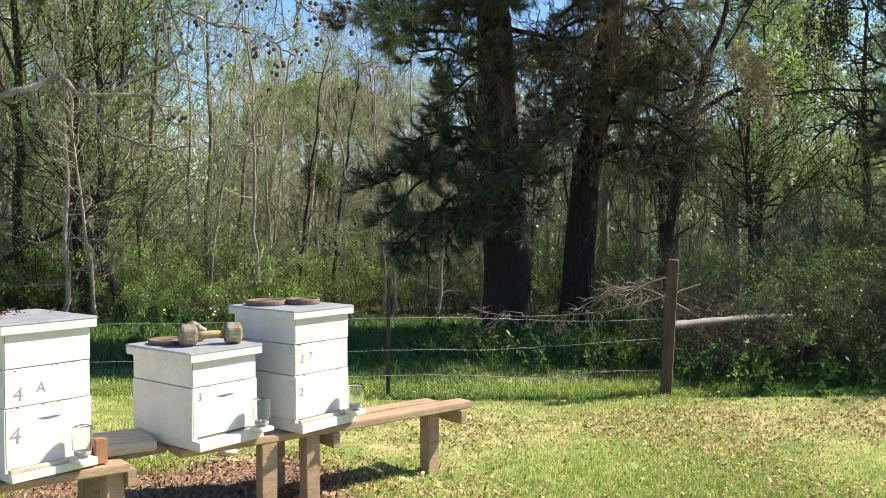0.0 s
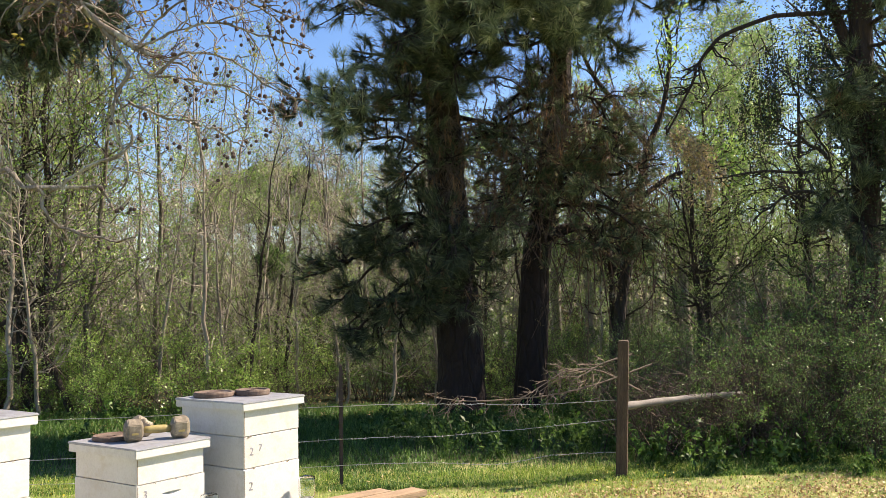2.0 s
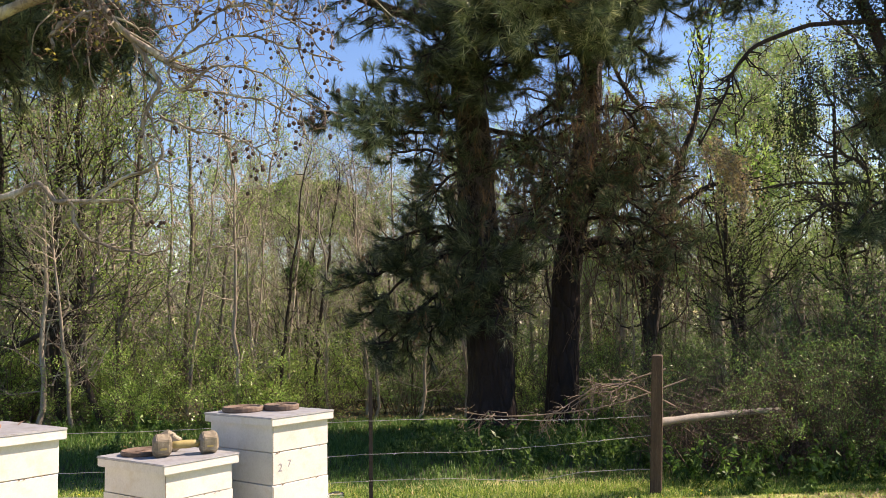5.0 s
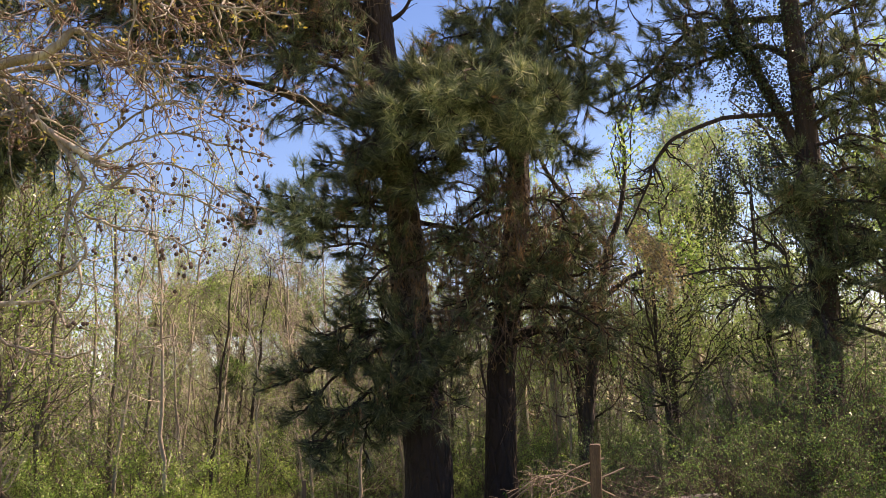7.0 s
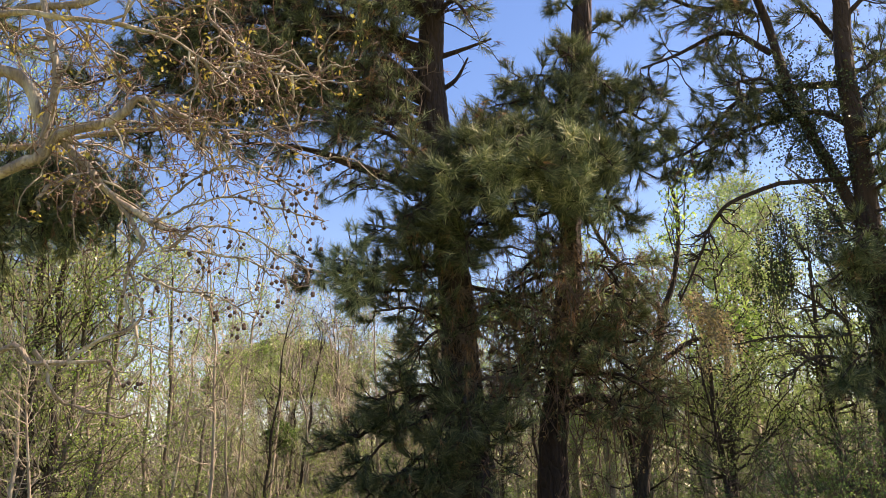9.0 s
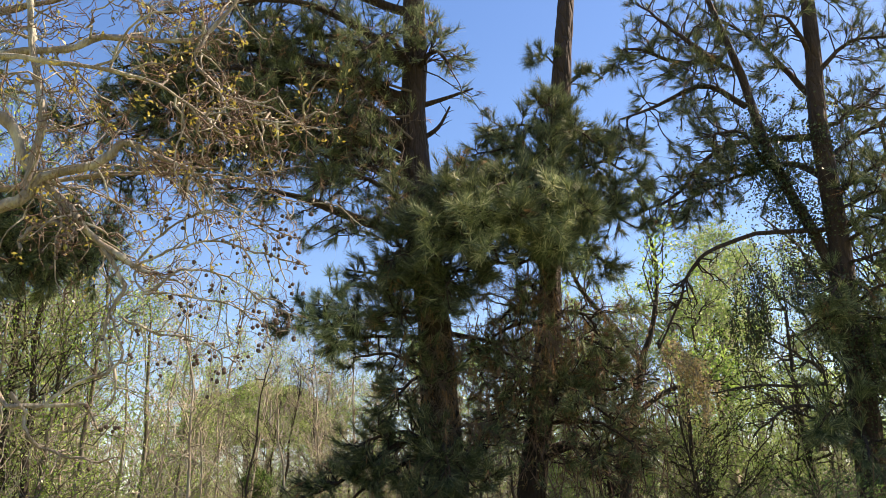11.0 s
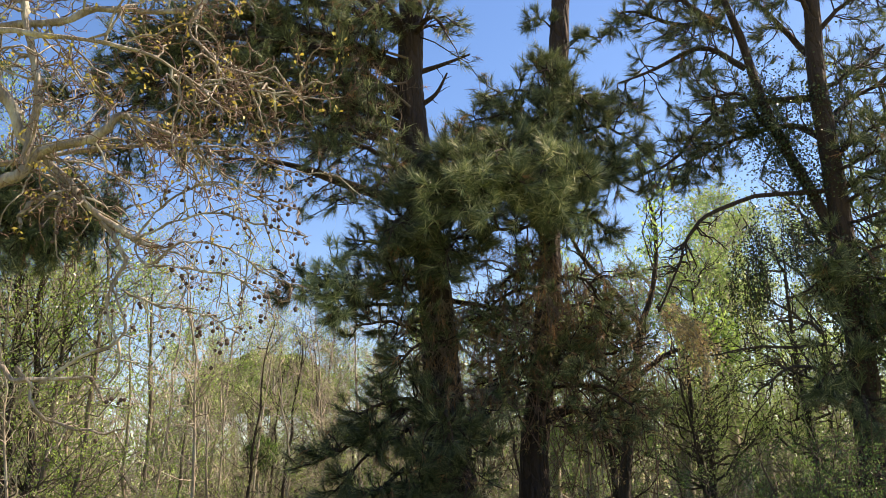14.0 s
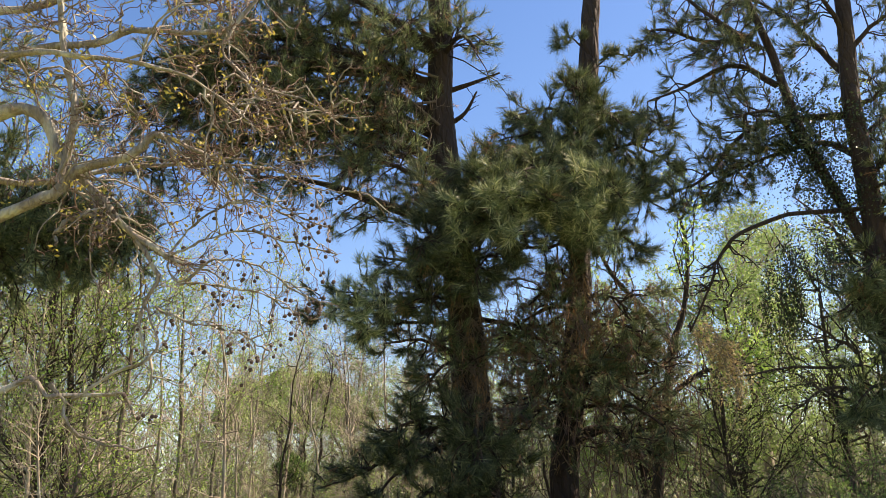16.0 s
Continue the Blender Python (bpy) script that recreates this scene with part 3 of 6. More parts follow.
    bough_low = [
        [(0.7, 12.5, 4.4), (0, 12.2, 4.5), (-0.7, 12, 4.4), (-1.4, 12, 4.45)],
        [(0.7, 12.5, 4.2), (-0.1, 12, 4.1), (-0.8, 11.8, 4.1)],
        [(0.65, 12.5, 4.9), (0.1, 12, 5.0), (-0.5, 12, 5.2)],
        [(0.8, 12.5, 2.6), (0.3, 11.9, 2.8), (-0.1, 11.6, 2.75), (-0.45, 11.5, 2.6)],
        [(0.85, 12.5, 1.9), (0.3, 11.8, 1.8), (-0.2, 11.5, 1.7), (-0.6, 11.4, 1.4)],
        [(0.75, 12.4, 3.5), (0.4, 11.8, 3.4), (0.0, 11.6, 3.0)],
        [(0.55, 12.4, 5.7), (1.0, 11.6, 5.95), (1.6, 11, 5.85)],
        [(0.6, 12.4, 5.3), (0.8, 11.5, 5.5), (1.2, 10.9, 5.35)]] + [
        [(0.6, 12.4, 5.2), (0.7, 11.6, 5.1), (0.6, 11, 4.9)],
        [(0.6, 12.4, 5.0), (0.3, 11.6, 4.8), (0.1, 11.1, 4.65)],
        [(0.55, 12.4, 6.0), (0.9, 11.3, 6.2), (1.0, 10.8, 6.0)],
        [(0.6, 12.4, 4.6), (0.9, 11.7, 4.9), (1.2, 11.2, 4.8)],
        [(0.6, 12.4, 4.6), (0.3, 11.6, 4.4), (0.2, 11.2, 4.2)],
        [(0.7, 12.4, 3.7), (0.1, 12, 3.9), (-0.4, 11.8, 3.8)],
        [(0.85, 12.4, 2.2), (0.6, 11.7, 2.3), (0.3, 11.4, 2.0)],
        [(0.85, 12.4, 1.7), (0.4, 11.7, 1.7), (0.1, 11.4, 1.4)]] + [
        [(0.85, 12.3, 2.6), (0.7, 11.6, 2.6), (0.7, 11.2, 2.2)],
        [(0.6, 12.4, 5.6), (0.5, 11.4, 5.6), (0.55, 10.5, 5.2)],
        [(0.6, 12.4, 5.3), (0.25, 11.4, 5.2), (0.1, 10.6, 4.9)],
        [(0.6, 12.4, 5.8), (0.9, 11.4, 5.7), (0.95, 10.4, 5.1)],
        [(0.65, 12.4, 4.9), (0.9, 11.6, 4.8), (0.75, 10.8, 4.5)],
        [(0.6, 12.4, 5.9), (0.2, 11.6, 5.9), (-0.1, 11.0, 5.5)],
        [(0.85, 12.3, 2.4), (1.1, 11.7, 2.5), (1.3, 11.4, 2.1)]] + [
        [(0.85, 12.4, 2.5), (0.3, 11.9, 2.4), (-0.3, 11.6, 2.1), (-0.75, 11.5, 1.7)],
        [(0.85, 12.4, 2.1), (0.3, 11.7, 2.0), (-0.2, 11.4, 1.6), (-0.55, 11.3, 1.2)],
        [(0.85, 12.4, 2.8), (0.2, 11.9, 2.7), (-0.4, 11.7, 2.3), (-0.8, 11.6, 2.1)],
        [(0.85, 12.3, 2.0), (1.0, 11.7, 1.9), (0.9, 11.3, 1.5)]]
    pine_boughs(t, bough_low, 12, 1.05, 0.08, 0.035, 0.6, 32)
    rng = np.random.default_rng(18)
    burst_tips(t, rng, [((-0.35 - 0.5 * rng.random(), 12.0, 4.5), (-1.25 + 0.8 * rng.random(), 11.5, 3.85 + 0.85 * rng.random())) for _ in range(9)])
    for pts in ([(0.6, 12.5, 7.86), (1.0, 12.4, 7.95), (1.4, 12.3, 8.06)], [(0.6, 12.5, 7.3), (0.85, 12.4, 7.45), (1.03, 12.3, 7.75)],
                [(0.75, 12.5, 4.3), (1.2, 12.5, 4.2), (1.8, 12.4, 4.1), (2.1, 12.3, 4.25)]):
        stub = Geo()
        P = smooth_line(pts, 9)
        tubes(stub, P[None], np.linspace(0.045, 0.014, 9)[None], 6)
        s = shoots(np.random.default_rng(5), P[None], 5, 0.25, (30, 70), 0.0, 4, 0.3)
        tubes(stub, s, taper_r(len(s), 4, 0.01, 0.004), 3)
        part("dead_branch", stub, PINEBARK, t, "bare broken dead limb")


def pine_b():
    t = tree("pine_tree", "slimmer leaning pine with dark bark and tangled boughs", group="big pines")
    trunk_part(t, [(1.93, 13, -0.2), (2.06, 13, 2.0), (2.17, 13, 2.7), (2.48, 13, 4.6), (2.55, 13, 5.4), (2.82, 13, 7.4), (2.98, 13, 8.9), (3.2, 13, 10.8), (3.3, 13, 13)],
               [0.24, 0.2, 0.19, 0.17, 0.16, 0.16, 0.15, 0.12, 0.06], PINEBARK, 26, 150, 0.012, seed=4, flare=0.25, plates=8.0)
    pine_boughs(t, [
        [(2.7, 13, 6.3), (2.4, 11.6, 6.1), (2.0, 10.2, 5.4)],
        [(2.7, 13, 6.1), (2.7, 11.6, 5.9), (2.45, 10.2, 5.3)],
        [(2.65, 13, 5.9), (2.1, 11.4, 5.6), (1.65, 10.1, 5.25)],
        [(2.7, 13, 6.4), (1.9, 11.4, 6.1), (1.35, 10.2, 5.65)],
        [(2.65, 13, 5.8), (1.8, 11.6, 5.7), (1.1, 10.4, 5.4)],
        [(2.65, 13, 5.7), (2.3, 11.6, 5.5), (2.2, 10.4, 5.05)]] + [
        [(2.7, 13, 6.2), (1.5, 11.8, 6.1), (0.8, 10.6, 5.75)],
        [(2.8, 13, 7.0), (2.2, 12.5, 6.9), (1.6, 12.2, 6.6)],
        [(2.75, 13, 6.6), (2.2, 12.3, 6.4), (1.3, 12.0, 6.3)],
        [(2.8, 13, 7.1), (3.3, 12.6, 6.9), (3.5, 12.2, 6.4)],
        [(2.8, 13, 6.7), (3.3, 12.3, 6.3), (3.3, 11.8, 5.9)],
        [(2.6, 13, 5.6), (1.9, 12.2, 5.2), (1.4, 11.6, 5.1)]], 21, 1.1, 0.04, 0.03, 0.5, 34, tuft_len=0.22)
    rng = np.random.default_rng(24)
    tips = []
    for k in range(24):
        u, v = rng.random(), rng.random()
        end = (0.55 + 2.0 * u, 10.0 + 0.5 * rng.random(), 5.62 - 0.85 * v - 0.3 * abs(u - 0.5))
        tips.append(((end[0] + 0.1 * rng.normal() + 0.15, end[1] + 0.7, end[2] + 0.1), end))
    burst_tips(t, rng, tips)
    pine_boughs(t, [
        [(2.17, 13, 2.5), (2.5, 12.8, 2.62), (2.85, 12.6, 2.62), (3.25, 12.5, 2.3)],
        [(2.3, 13, 3.2), (2.8, 12.6, 3.3), (3.4, 12.4, 2.8)],
        [(2.4, 13, 3.8), (2.0, 12.5, 3.9), (1.4, 12.3, 4.0)],
        [(2.4, 13, 3.6), (1.9, 12.4, 3.4), (1.4, 12.3, 2.9)],
        [(2.45, 13, 4.2), (3.0, 12.5, 4.1), (3.3, 12.4, 3.8)],
        [(2.3, 13, 3.3), (2.5, 12.2, 3.4), (2.6, 11.9, 3.2)],
        [(2.45, 13, 4.0), (2.1, 12.4, 3.6), (1.7, 12.2, 3.3)]] + [
        [(2.5, 13, 4.7), (2.9, 12.5, 4.5), (3.1, 12.4, 4.1)],
        [(2.5, 13, 4.9), (2.0, 12.5, 4.7), (1.6, 12.4, 4.4)],
        [(2.4, 13, 4.0), (3.0, 12.4, 3.7), (3.6, 12.2, 3.3)],
        [(2.3, 13, 3.0), (2.9, 12.4, 2.9), (3.5, 12.2, 2.5)],
        [(2.4, 13, 3.5), (3.1, 12.5, 3.4), (3.7, 12.4, 3.6)],
        [(2.3, 13, 3.1), (1.8, 12.5, 3.0), (1.3, 12.3, 2.5)],
        [(2.45, 13, 4.5), (1.8, 12.3, 4.3), (1.1, 12.2, 3.7)]], 22, 1.05, 0.45, 0.035, 0.65, 30)
    pine_boughs(t, [
        [(2.85, 13, 7.3), (2.2, 12.5, 7.5), (1.5, 12.3, 7.3)], [(2.8, 13, 6.9), (2.1, 12.4, 7.1), (1.3, 12.2, 6.9)],
        [(2.85, 13, 7.4), (3.3, 12.5, 7.5), (3.9, 12.3, 7.1)], [(2.8, 13, 6.9), (3.4, 12.5, 6.9), (4.0, 12.3, 6.4)],
        [(2.85, 13, 7.6), (2.6, 12.4, 7.8), (2.3, 12.1, 7.6)], [(2.85, 13, 7.3), (3.0, 12.4, 7.4), (3.2, 12.0, 7.0)],
        [(2.75, 13, 6.5), (3.2, 12.5, 6.2), (3.7, 12.3, 5.8)], [(2.8, 13, 7.1), (2.5, 12.3, 7.0), (2.4, 12.0, 6.6)],
        [(2.6, 13, 5.6), (3.0, 12.5, 5.5), (3.4, 12.3, 5.1)]], 25, 1.3, 0.03, 0.03, 0.5, 32)
    dead_twigs(t, spokes(2.35, 13, (2.7, 5.2), 26, 8, 1.2), 27, 13, 0.65, 0.4)
    arch = Geo()
    P = smooth_line([(2.05, 12.9, 2.24), (2.22, 12.9, 2.53), (2.46, 12.9, 2.67), (2.75, 12.9, 2.69), (2.99, 12.9, 2.59), (3.14, 12.9, 2.33), (3.18, 12.9, 2)], 22)
    tubes(arch, P[None], (np.linspace(0.075, 0.04, 22) * (1 + 0.08 * np.sin(np.arange(22) * 2.3)))[None], 9)
    s = shoots(np.random.default_rng(28), P[None], 14, 0.5, (40, 85), -0.25, 5, 0.2, 1.0, 0.09)
    tubes(arch, s, taper_r(len(s), 5, 0.012, 0.004), 4)
    part("limb", arch, PINEBARK, t, "thick dark limb arching out and down")
    pine_boughs(t, [[(2.97, 13, 8.8), (2.6, 12.8, 9.0), (2.4, 12.7, 8.8)], [(2.97, 13, 8.4), (3.3, 12.8, 8.6), (3.5, 12.7, 8.4)],
                    [(2.9, 13, 8.0), (2.7, 12.8, 8.1), (2.55, 12.6, 7.9)]], 23, 0.7, 0.1, 0.02, 0.25, 30)


def ivy_pine():
    t = tree("pine_tree", "tall pine wrapped in climbing ivy with wide spreading boughs", group="big pines")
    main = trunk_part(t, [(6.2, 11.5, -0.2), (6.2, 11.5, 1.2), (6.32, 11.5, 3), (6.32, 11.5, 4.2), (6.36, 11.5, 5.5), (6.35, 11.5, 6.8), (6.39, 11.5, 7.6),
                          (6.47, 11.5, 8.4), (6.6, 11.5, 11)], [0.21, 0.19, 0.17, 0.16, 0.14, 0.13, 0.12, 0.11, 0.07], PINEBARK, 22, 120, 0.015, seed=6, plates=9.0)
    lean = trunk_part(t, [(6.32, 11.5, 4.5), (6.1, 11.6, 5.35), (5.78, 11.6, 6.11), (5.52, 11.6, 6.95), (5.34, 11.6, 7.95), (5.0, 11.7, 9.4)],
                      [0.08, 0.085, 0.08, 0.07, 0.06, 0.04], PINEBARK, 9, 20, name="side_trunk", seed=7)
    pine_boughs(t, [
        [(6.30, 11.60, 6.90), (5.62, 12.10, 7.06), (4.98, 11.90, 6.79), (4.33, 11.90, 6.14), (3.68, 11.80, 5.82)],
        [(6.30, 11.60, 6.30), (5.90, 11.90, 6.58), (5.08, 11.90, 6.36), (4.11, 11.90, 5.93)],
        [(5.35, 11.60, 7.40), (4.87, 11.90, 7.87), (4.11, 11.90, 7.55), (3.57, 11.90, 7.33)],
        [(5.10, 11.60, 8.20), (4.54, 11.90, 8.31), (3.89, 11.90, 8.52), (3.52, 11.90, 8.52)],
        [(6.35, 11.60, 7.60), (5.94, 12.10, 8.73), (4.98, 11.90, 9.17)],
        [(6.35, 11.60, 7.00), (6.90, 11.60, 7.30), (7.60, 11.60, 7.80)],
        [(5.20, 11.60, 8.00), (4.40, 11.60, 8.60), (4.00, 12.10, 9.49)]] + [
        [(6.30, 11.60, 6.40), (7.35, 12.10, 7.22), (7.90, 11.90, 7.33)],
        [(6.40, 11.50, 7.80), (6.90, 11.30, 8.30), (7.60, 11.20, 8.40)],
        [(6.40, 11.50, 8.20), (6.00, 11.20, 8.60), (5.40, 11.10, 8.50)],
        [(6.35, 11.50, 5.90), (6.90, 11.30, 6.30), (7.50, 11.20, 6.30)],
        [(5.60, 11.70, 6.50), (5.10, 11.40, 6.90), (4.50, 11.30, 6.80)],
        [(6.30, 11.50, 5.40), (6.80, 11.20, 5.60), (7.30, 11.00, 5.40)],
        [(6.40, 11.50, 8.90), (6.90, 11.60, 9.50), (7.60, 11.60, 9.70)]], 31, 1.15, 0.05, 0.045, 0.7, 32, tuft_len=0.19)
    pine_boughs(t, [
        [(6.2, 11.4, 2.9), (5.7, 11, 3.0), (5.2, 10.8, 2.6)],
        [(6.2, 11.4, 3.3), (6.6, 10.9, 3.3), (6.9, 10.6, 2.9)],
        [(6.2, 11.4, 2.5), (5.9, 10.8, 2.5), (5.7, 10.5, 2.2)],
        [(6.25, 11.4, 3.9), (5.8, 11, 4.1), (5.3, 10.8, 3.9)],
        [(6.25, 11.4, 4.3), (6.7, 11, 4.5), (7.2, 10.8, 4.2)],
        [(6.2, 11.4, 3.6), (6.6, 11, 3.7), (7.0, 10.7, 3.4)],
        [(6.3, 11.4, 4.9), (6.8, 11.1, 5.0), (7.3, 10.9, 4.7)],
        [(6.3, 11.4, 4.6), (6.0, 10.9, 4.6), (5.6, 10.7, 4.2)]] + [
        [(6.35, 11.4, 5.2), (6.9, 11, 5.4), (7.4, 10.9, 5.2)],
        [(6.3, 11.4, 3.2), (6.9, 11, 3.3), (7.5, 10.8, 3.1)],
        [(6.3, 11.4, 4.1), (6.9, 11, 4.0), (7.4, 10.8, 3.7)],
        [(6.35, 11.4, 5.7), (6.8, 11, 5.8), (7.2, 10.8, 5.5)]], 32, 1.0, 0.1, 0.03, 0.5, 34)
    hook = Geo()
    rng = np.random.default_rng(33)
    P = smooth_line([(6.33, 11.5, 5.45), (5.21, 11.5, 5.33), (4.57, 11.5, 5.12), (4.2, 11.5, 4.95), (3.97, 11.5, 4.71), (3.82, 11.5, 4.4), (3.51, 11.5, 3.74)], 18)
    P[1:] += np.cumsum(rng.normal(size=(17, 3)), 0) * 0.018
    tubes(hook, P[None], np.linspace(0.036, 0.013, 18)[None], 7)
    s = shoots(rng, P[None], 22, 0.6, (30, 80), 0.2, 5, 0.4, 1.0, 0.1)
    tubes(hook, s, taper_r(len(s), 5, 0.013, 0.004), 4)
    s2 = shoots(rng, s, 3, 0.25, (25, 75), 0.1, 4, 0.2)
    tubes(hook, s2, taper_r(len(s2), 4, 0.005, 0.003), 3)
    part("limb", hook, PINEBARK, t, "long bare dark limb bending downwards")
    for pts, k in (([(5.8, 11.4, 3.27), (5.51, 11.4, 3.24), (4.76, 11.4, 3.21), (4.17, 11.4, 3.13)], 1), ([(5.8, 11.3, 2.78), (5.57, 11.3, 2.91), (5.25, 11.3, 2.94), (4.99, 11.3, 2.86), (4.7, 11.3, 2.66)], 2), ([(5.81, 11.4, 3.42), (5.62, 11.4, 3.58), (5.36, 11.4, 3.71), (5.12, 11.4, 3.88)], 3)):
        g = Geo()
        P = smooth_line(pts, 14)
        P[1:] += np.cumsum(rng.normal(size=(13, 3)), 0) * 0.014
        tubes(g, P[None], np.linspace(0.03, 0.01, 14)[None], 6)
        s = shoots(rng, P[None], 16, 0.45, (30, 80), 0.1, 5, 0.15, 1.0, 0.1)
        tubes(g, s, taper_r(len(s), 5, 0.01, 0.004), 4)
        s2 = shoots(rng, s, 4, 0.22, (25, 75), 0.1, 4, 0.2)
        tubes(g, s2, taper_r(len(s2), 4, 0.005, 0.003), 3)
        part("limb", g, DARKBARK, t, "bare dark side limb")
    hanging_ivy(t, [(5.04, 11.5, 4.72, 0.13, 0.9), (4.88, 11.5, 4.08, 0.16, 0.7), (5.58, 11.4, 4.84, 0.15, 0.8), (6.44, 11.2, 3.98, 0.2, 1.2)], 34)
    for curve, lo, hi, count, spread, name in ((main, 0.02, 0.66, 52000, 0.17, "ivy"), (lean, 0.0, 0.65, 26000, 0.24, "ivy")):
        n = count
        p, _ = along(curve[None], np.zeros(n, int), rng.uniform(lo, hi, n))
        clump = noise_clumps(p, 1.6, 40)
        keep = rng.random(n) < clump * 1.3
        p, clump, n = p[keep], clump[keep], int(keep.sum())
        p[:, 2] -= np.abs(rng.normal(size=n)) * 0.5 * clump
        p = p + unit(rng.normal(size=p.shape)) * (0.12 + np.abs(rng.normal(size=(n, 1))) * spread * (0.4 + 2.2 * clump[:, None]))
        part(name, leaves(Geo(), rng, p, 0.036, 0.75), IVY, t, "dark glossy climbing ivy leaves")


def hanging_ivy(parent, places, seed):
    """Clumps of ivy that hang from the limbs on trailing stems."""
    rng = np.random.default_rng(seed)
    for x, y, z, w, h in places:
        n = 26
        top = np.array([x, y, z]) + rng.normal(size=(n, 3)) * np.array([w, w, h * 0.25])
        end = top + np.stack([rng.normal(size=n) * w * 0.4, rng.normal(size=n) * w * 0.4, -h * rng.uniform(0.4, 1.0, n)], -1)
        C = top[:, None] + (end - top)[:, None] * np.linspace(0, 1, 6)[None, :, None] + np.cumsum(rng.normal(size=(n, 6, 3)), 1) * 0.02
        g = Geo()
        tubes(g, C, taper_r(n, 6, 0.006, 0.003), 3)
        tagged(part("trailing_stemwork", g, DEADSTEM, parent), kind="stuff")
        part("ivy", leaves(Geo(), rng, leaf_spots(rng, C, 90, 0.045, 0.0), 0.03, 0.75), IVY, parent, "dark glossy climbing ivy leaves")


def noise_clumps(p, scale, seed):
    """0..1, a soft uneven value at each place."""
    a = np.sin(p[:, 0] * 2.1 * scale + seed) + np.sin(p[:, 1] * 1.7 * scale + seed * 1.3 + p[:, 2] * scale) + np.sin(p[:, 2] * 2.6 * scale + seed * 0.7)
    return np.clip(a / 4 + 0.4, 0, 1)


def mistletoe():
    """A dense ball of evergreen leaves high in a sapling."""
    t = thing("mistletoe", "round green mistletoe clump growing on a thin sapling", "plant")
    rng = np.random.default_rng(45)
    at = np.array((-2.39, 17.0, 2.48))
    stem = smooth_line([(at[0] + 0.1, 17.05, -0.1), (at[0] - 0.05, 17.05, 1.8), (at[0], 17.05, at[2] + 1.6)], 14)
    g = Geo()
    tubes(g, stem[None], np.linspace(0.035, 0.012, 14)[None], 6)
    part("stem", g, SAPBARK, t)
    d = unit(rng.normal(size=(3200, 3)))
    c = at + d * rng.random((3200, 1)) ** 0.4 * 0.34 * (0.75 + 0.4 * noise_clumps(d * 2, 1.4, 2)[:, None])
    part("foliage", leaves(Geo(), rng, c, 0.05), DEEP, t)


def fork_tree():
    """The dark forked broadleaf tree between the pines."""
    t = tree("forked_tree", "dark forked broadleaf tree with sparse fresh green leaves")
    rng = np.random.default_rng(41)
    trunk_part(t, [(3.3, 13.6, -0.1), (3.5, 13.6, 1.6), (3.99, 13.6, 4)], [0.11, 0.09, 0.07], DARKBARK, 9, 14)
    arms = [smooth_line(p, 12) for p in ([(3.99, 13.6, 4), (3.56, 13.6, 4.63), (3.23, 13.6, 5.02), (3, 13.6, 5.49), (2.91, 13.6, 6.03)],
                                         [(3.99, 13.6, 4), (4.25, 13.6, 4.6), (4.4, 13.6, 5.6), (4.25, 13.6, 6.4)],
                                         [(3.6, 13.6, 3.0), (4.3, 13.4, 3.5), (4.9, 13.2, 3.6)])]
    A = np.array(arms)
    for a in arms:
        g = Geo()
        tubes(g, a[None], np.linspace(0.055, 0.02, 12)[None], 6)
        part("limb", g, DARKBARK, t)
    s1 = shoots(rng, A, 12, 1.0, (25, 65), 0.15, 5, 0.3)
    s2 = shoots(rng, s1, 6, 0.45, (25, 70), 0.1, 4, 0.2)
    g = Geo()
    tubes(g, s1, taper_r(len(s1), 5, 0.014, 0.006), 4)
    tubes(g, s2, taper_r(len(s2), 4, 0.006, 0.003), 3)
    tagged(part("branchwork", g, DARKBARK, t), kind="stuff")
    part("leaf_crown", leaves(Geo(), rng, leaf_spots(rng, s2, 8, 0.05), 0.075), SPRING, t)


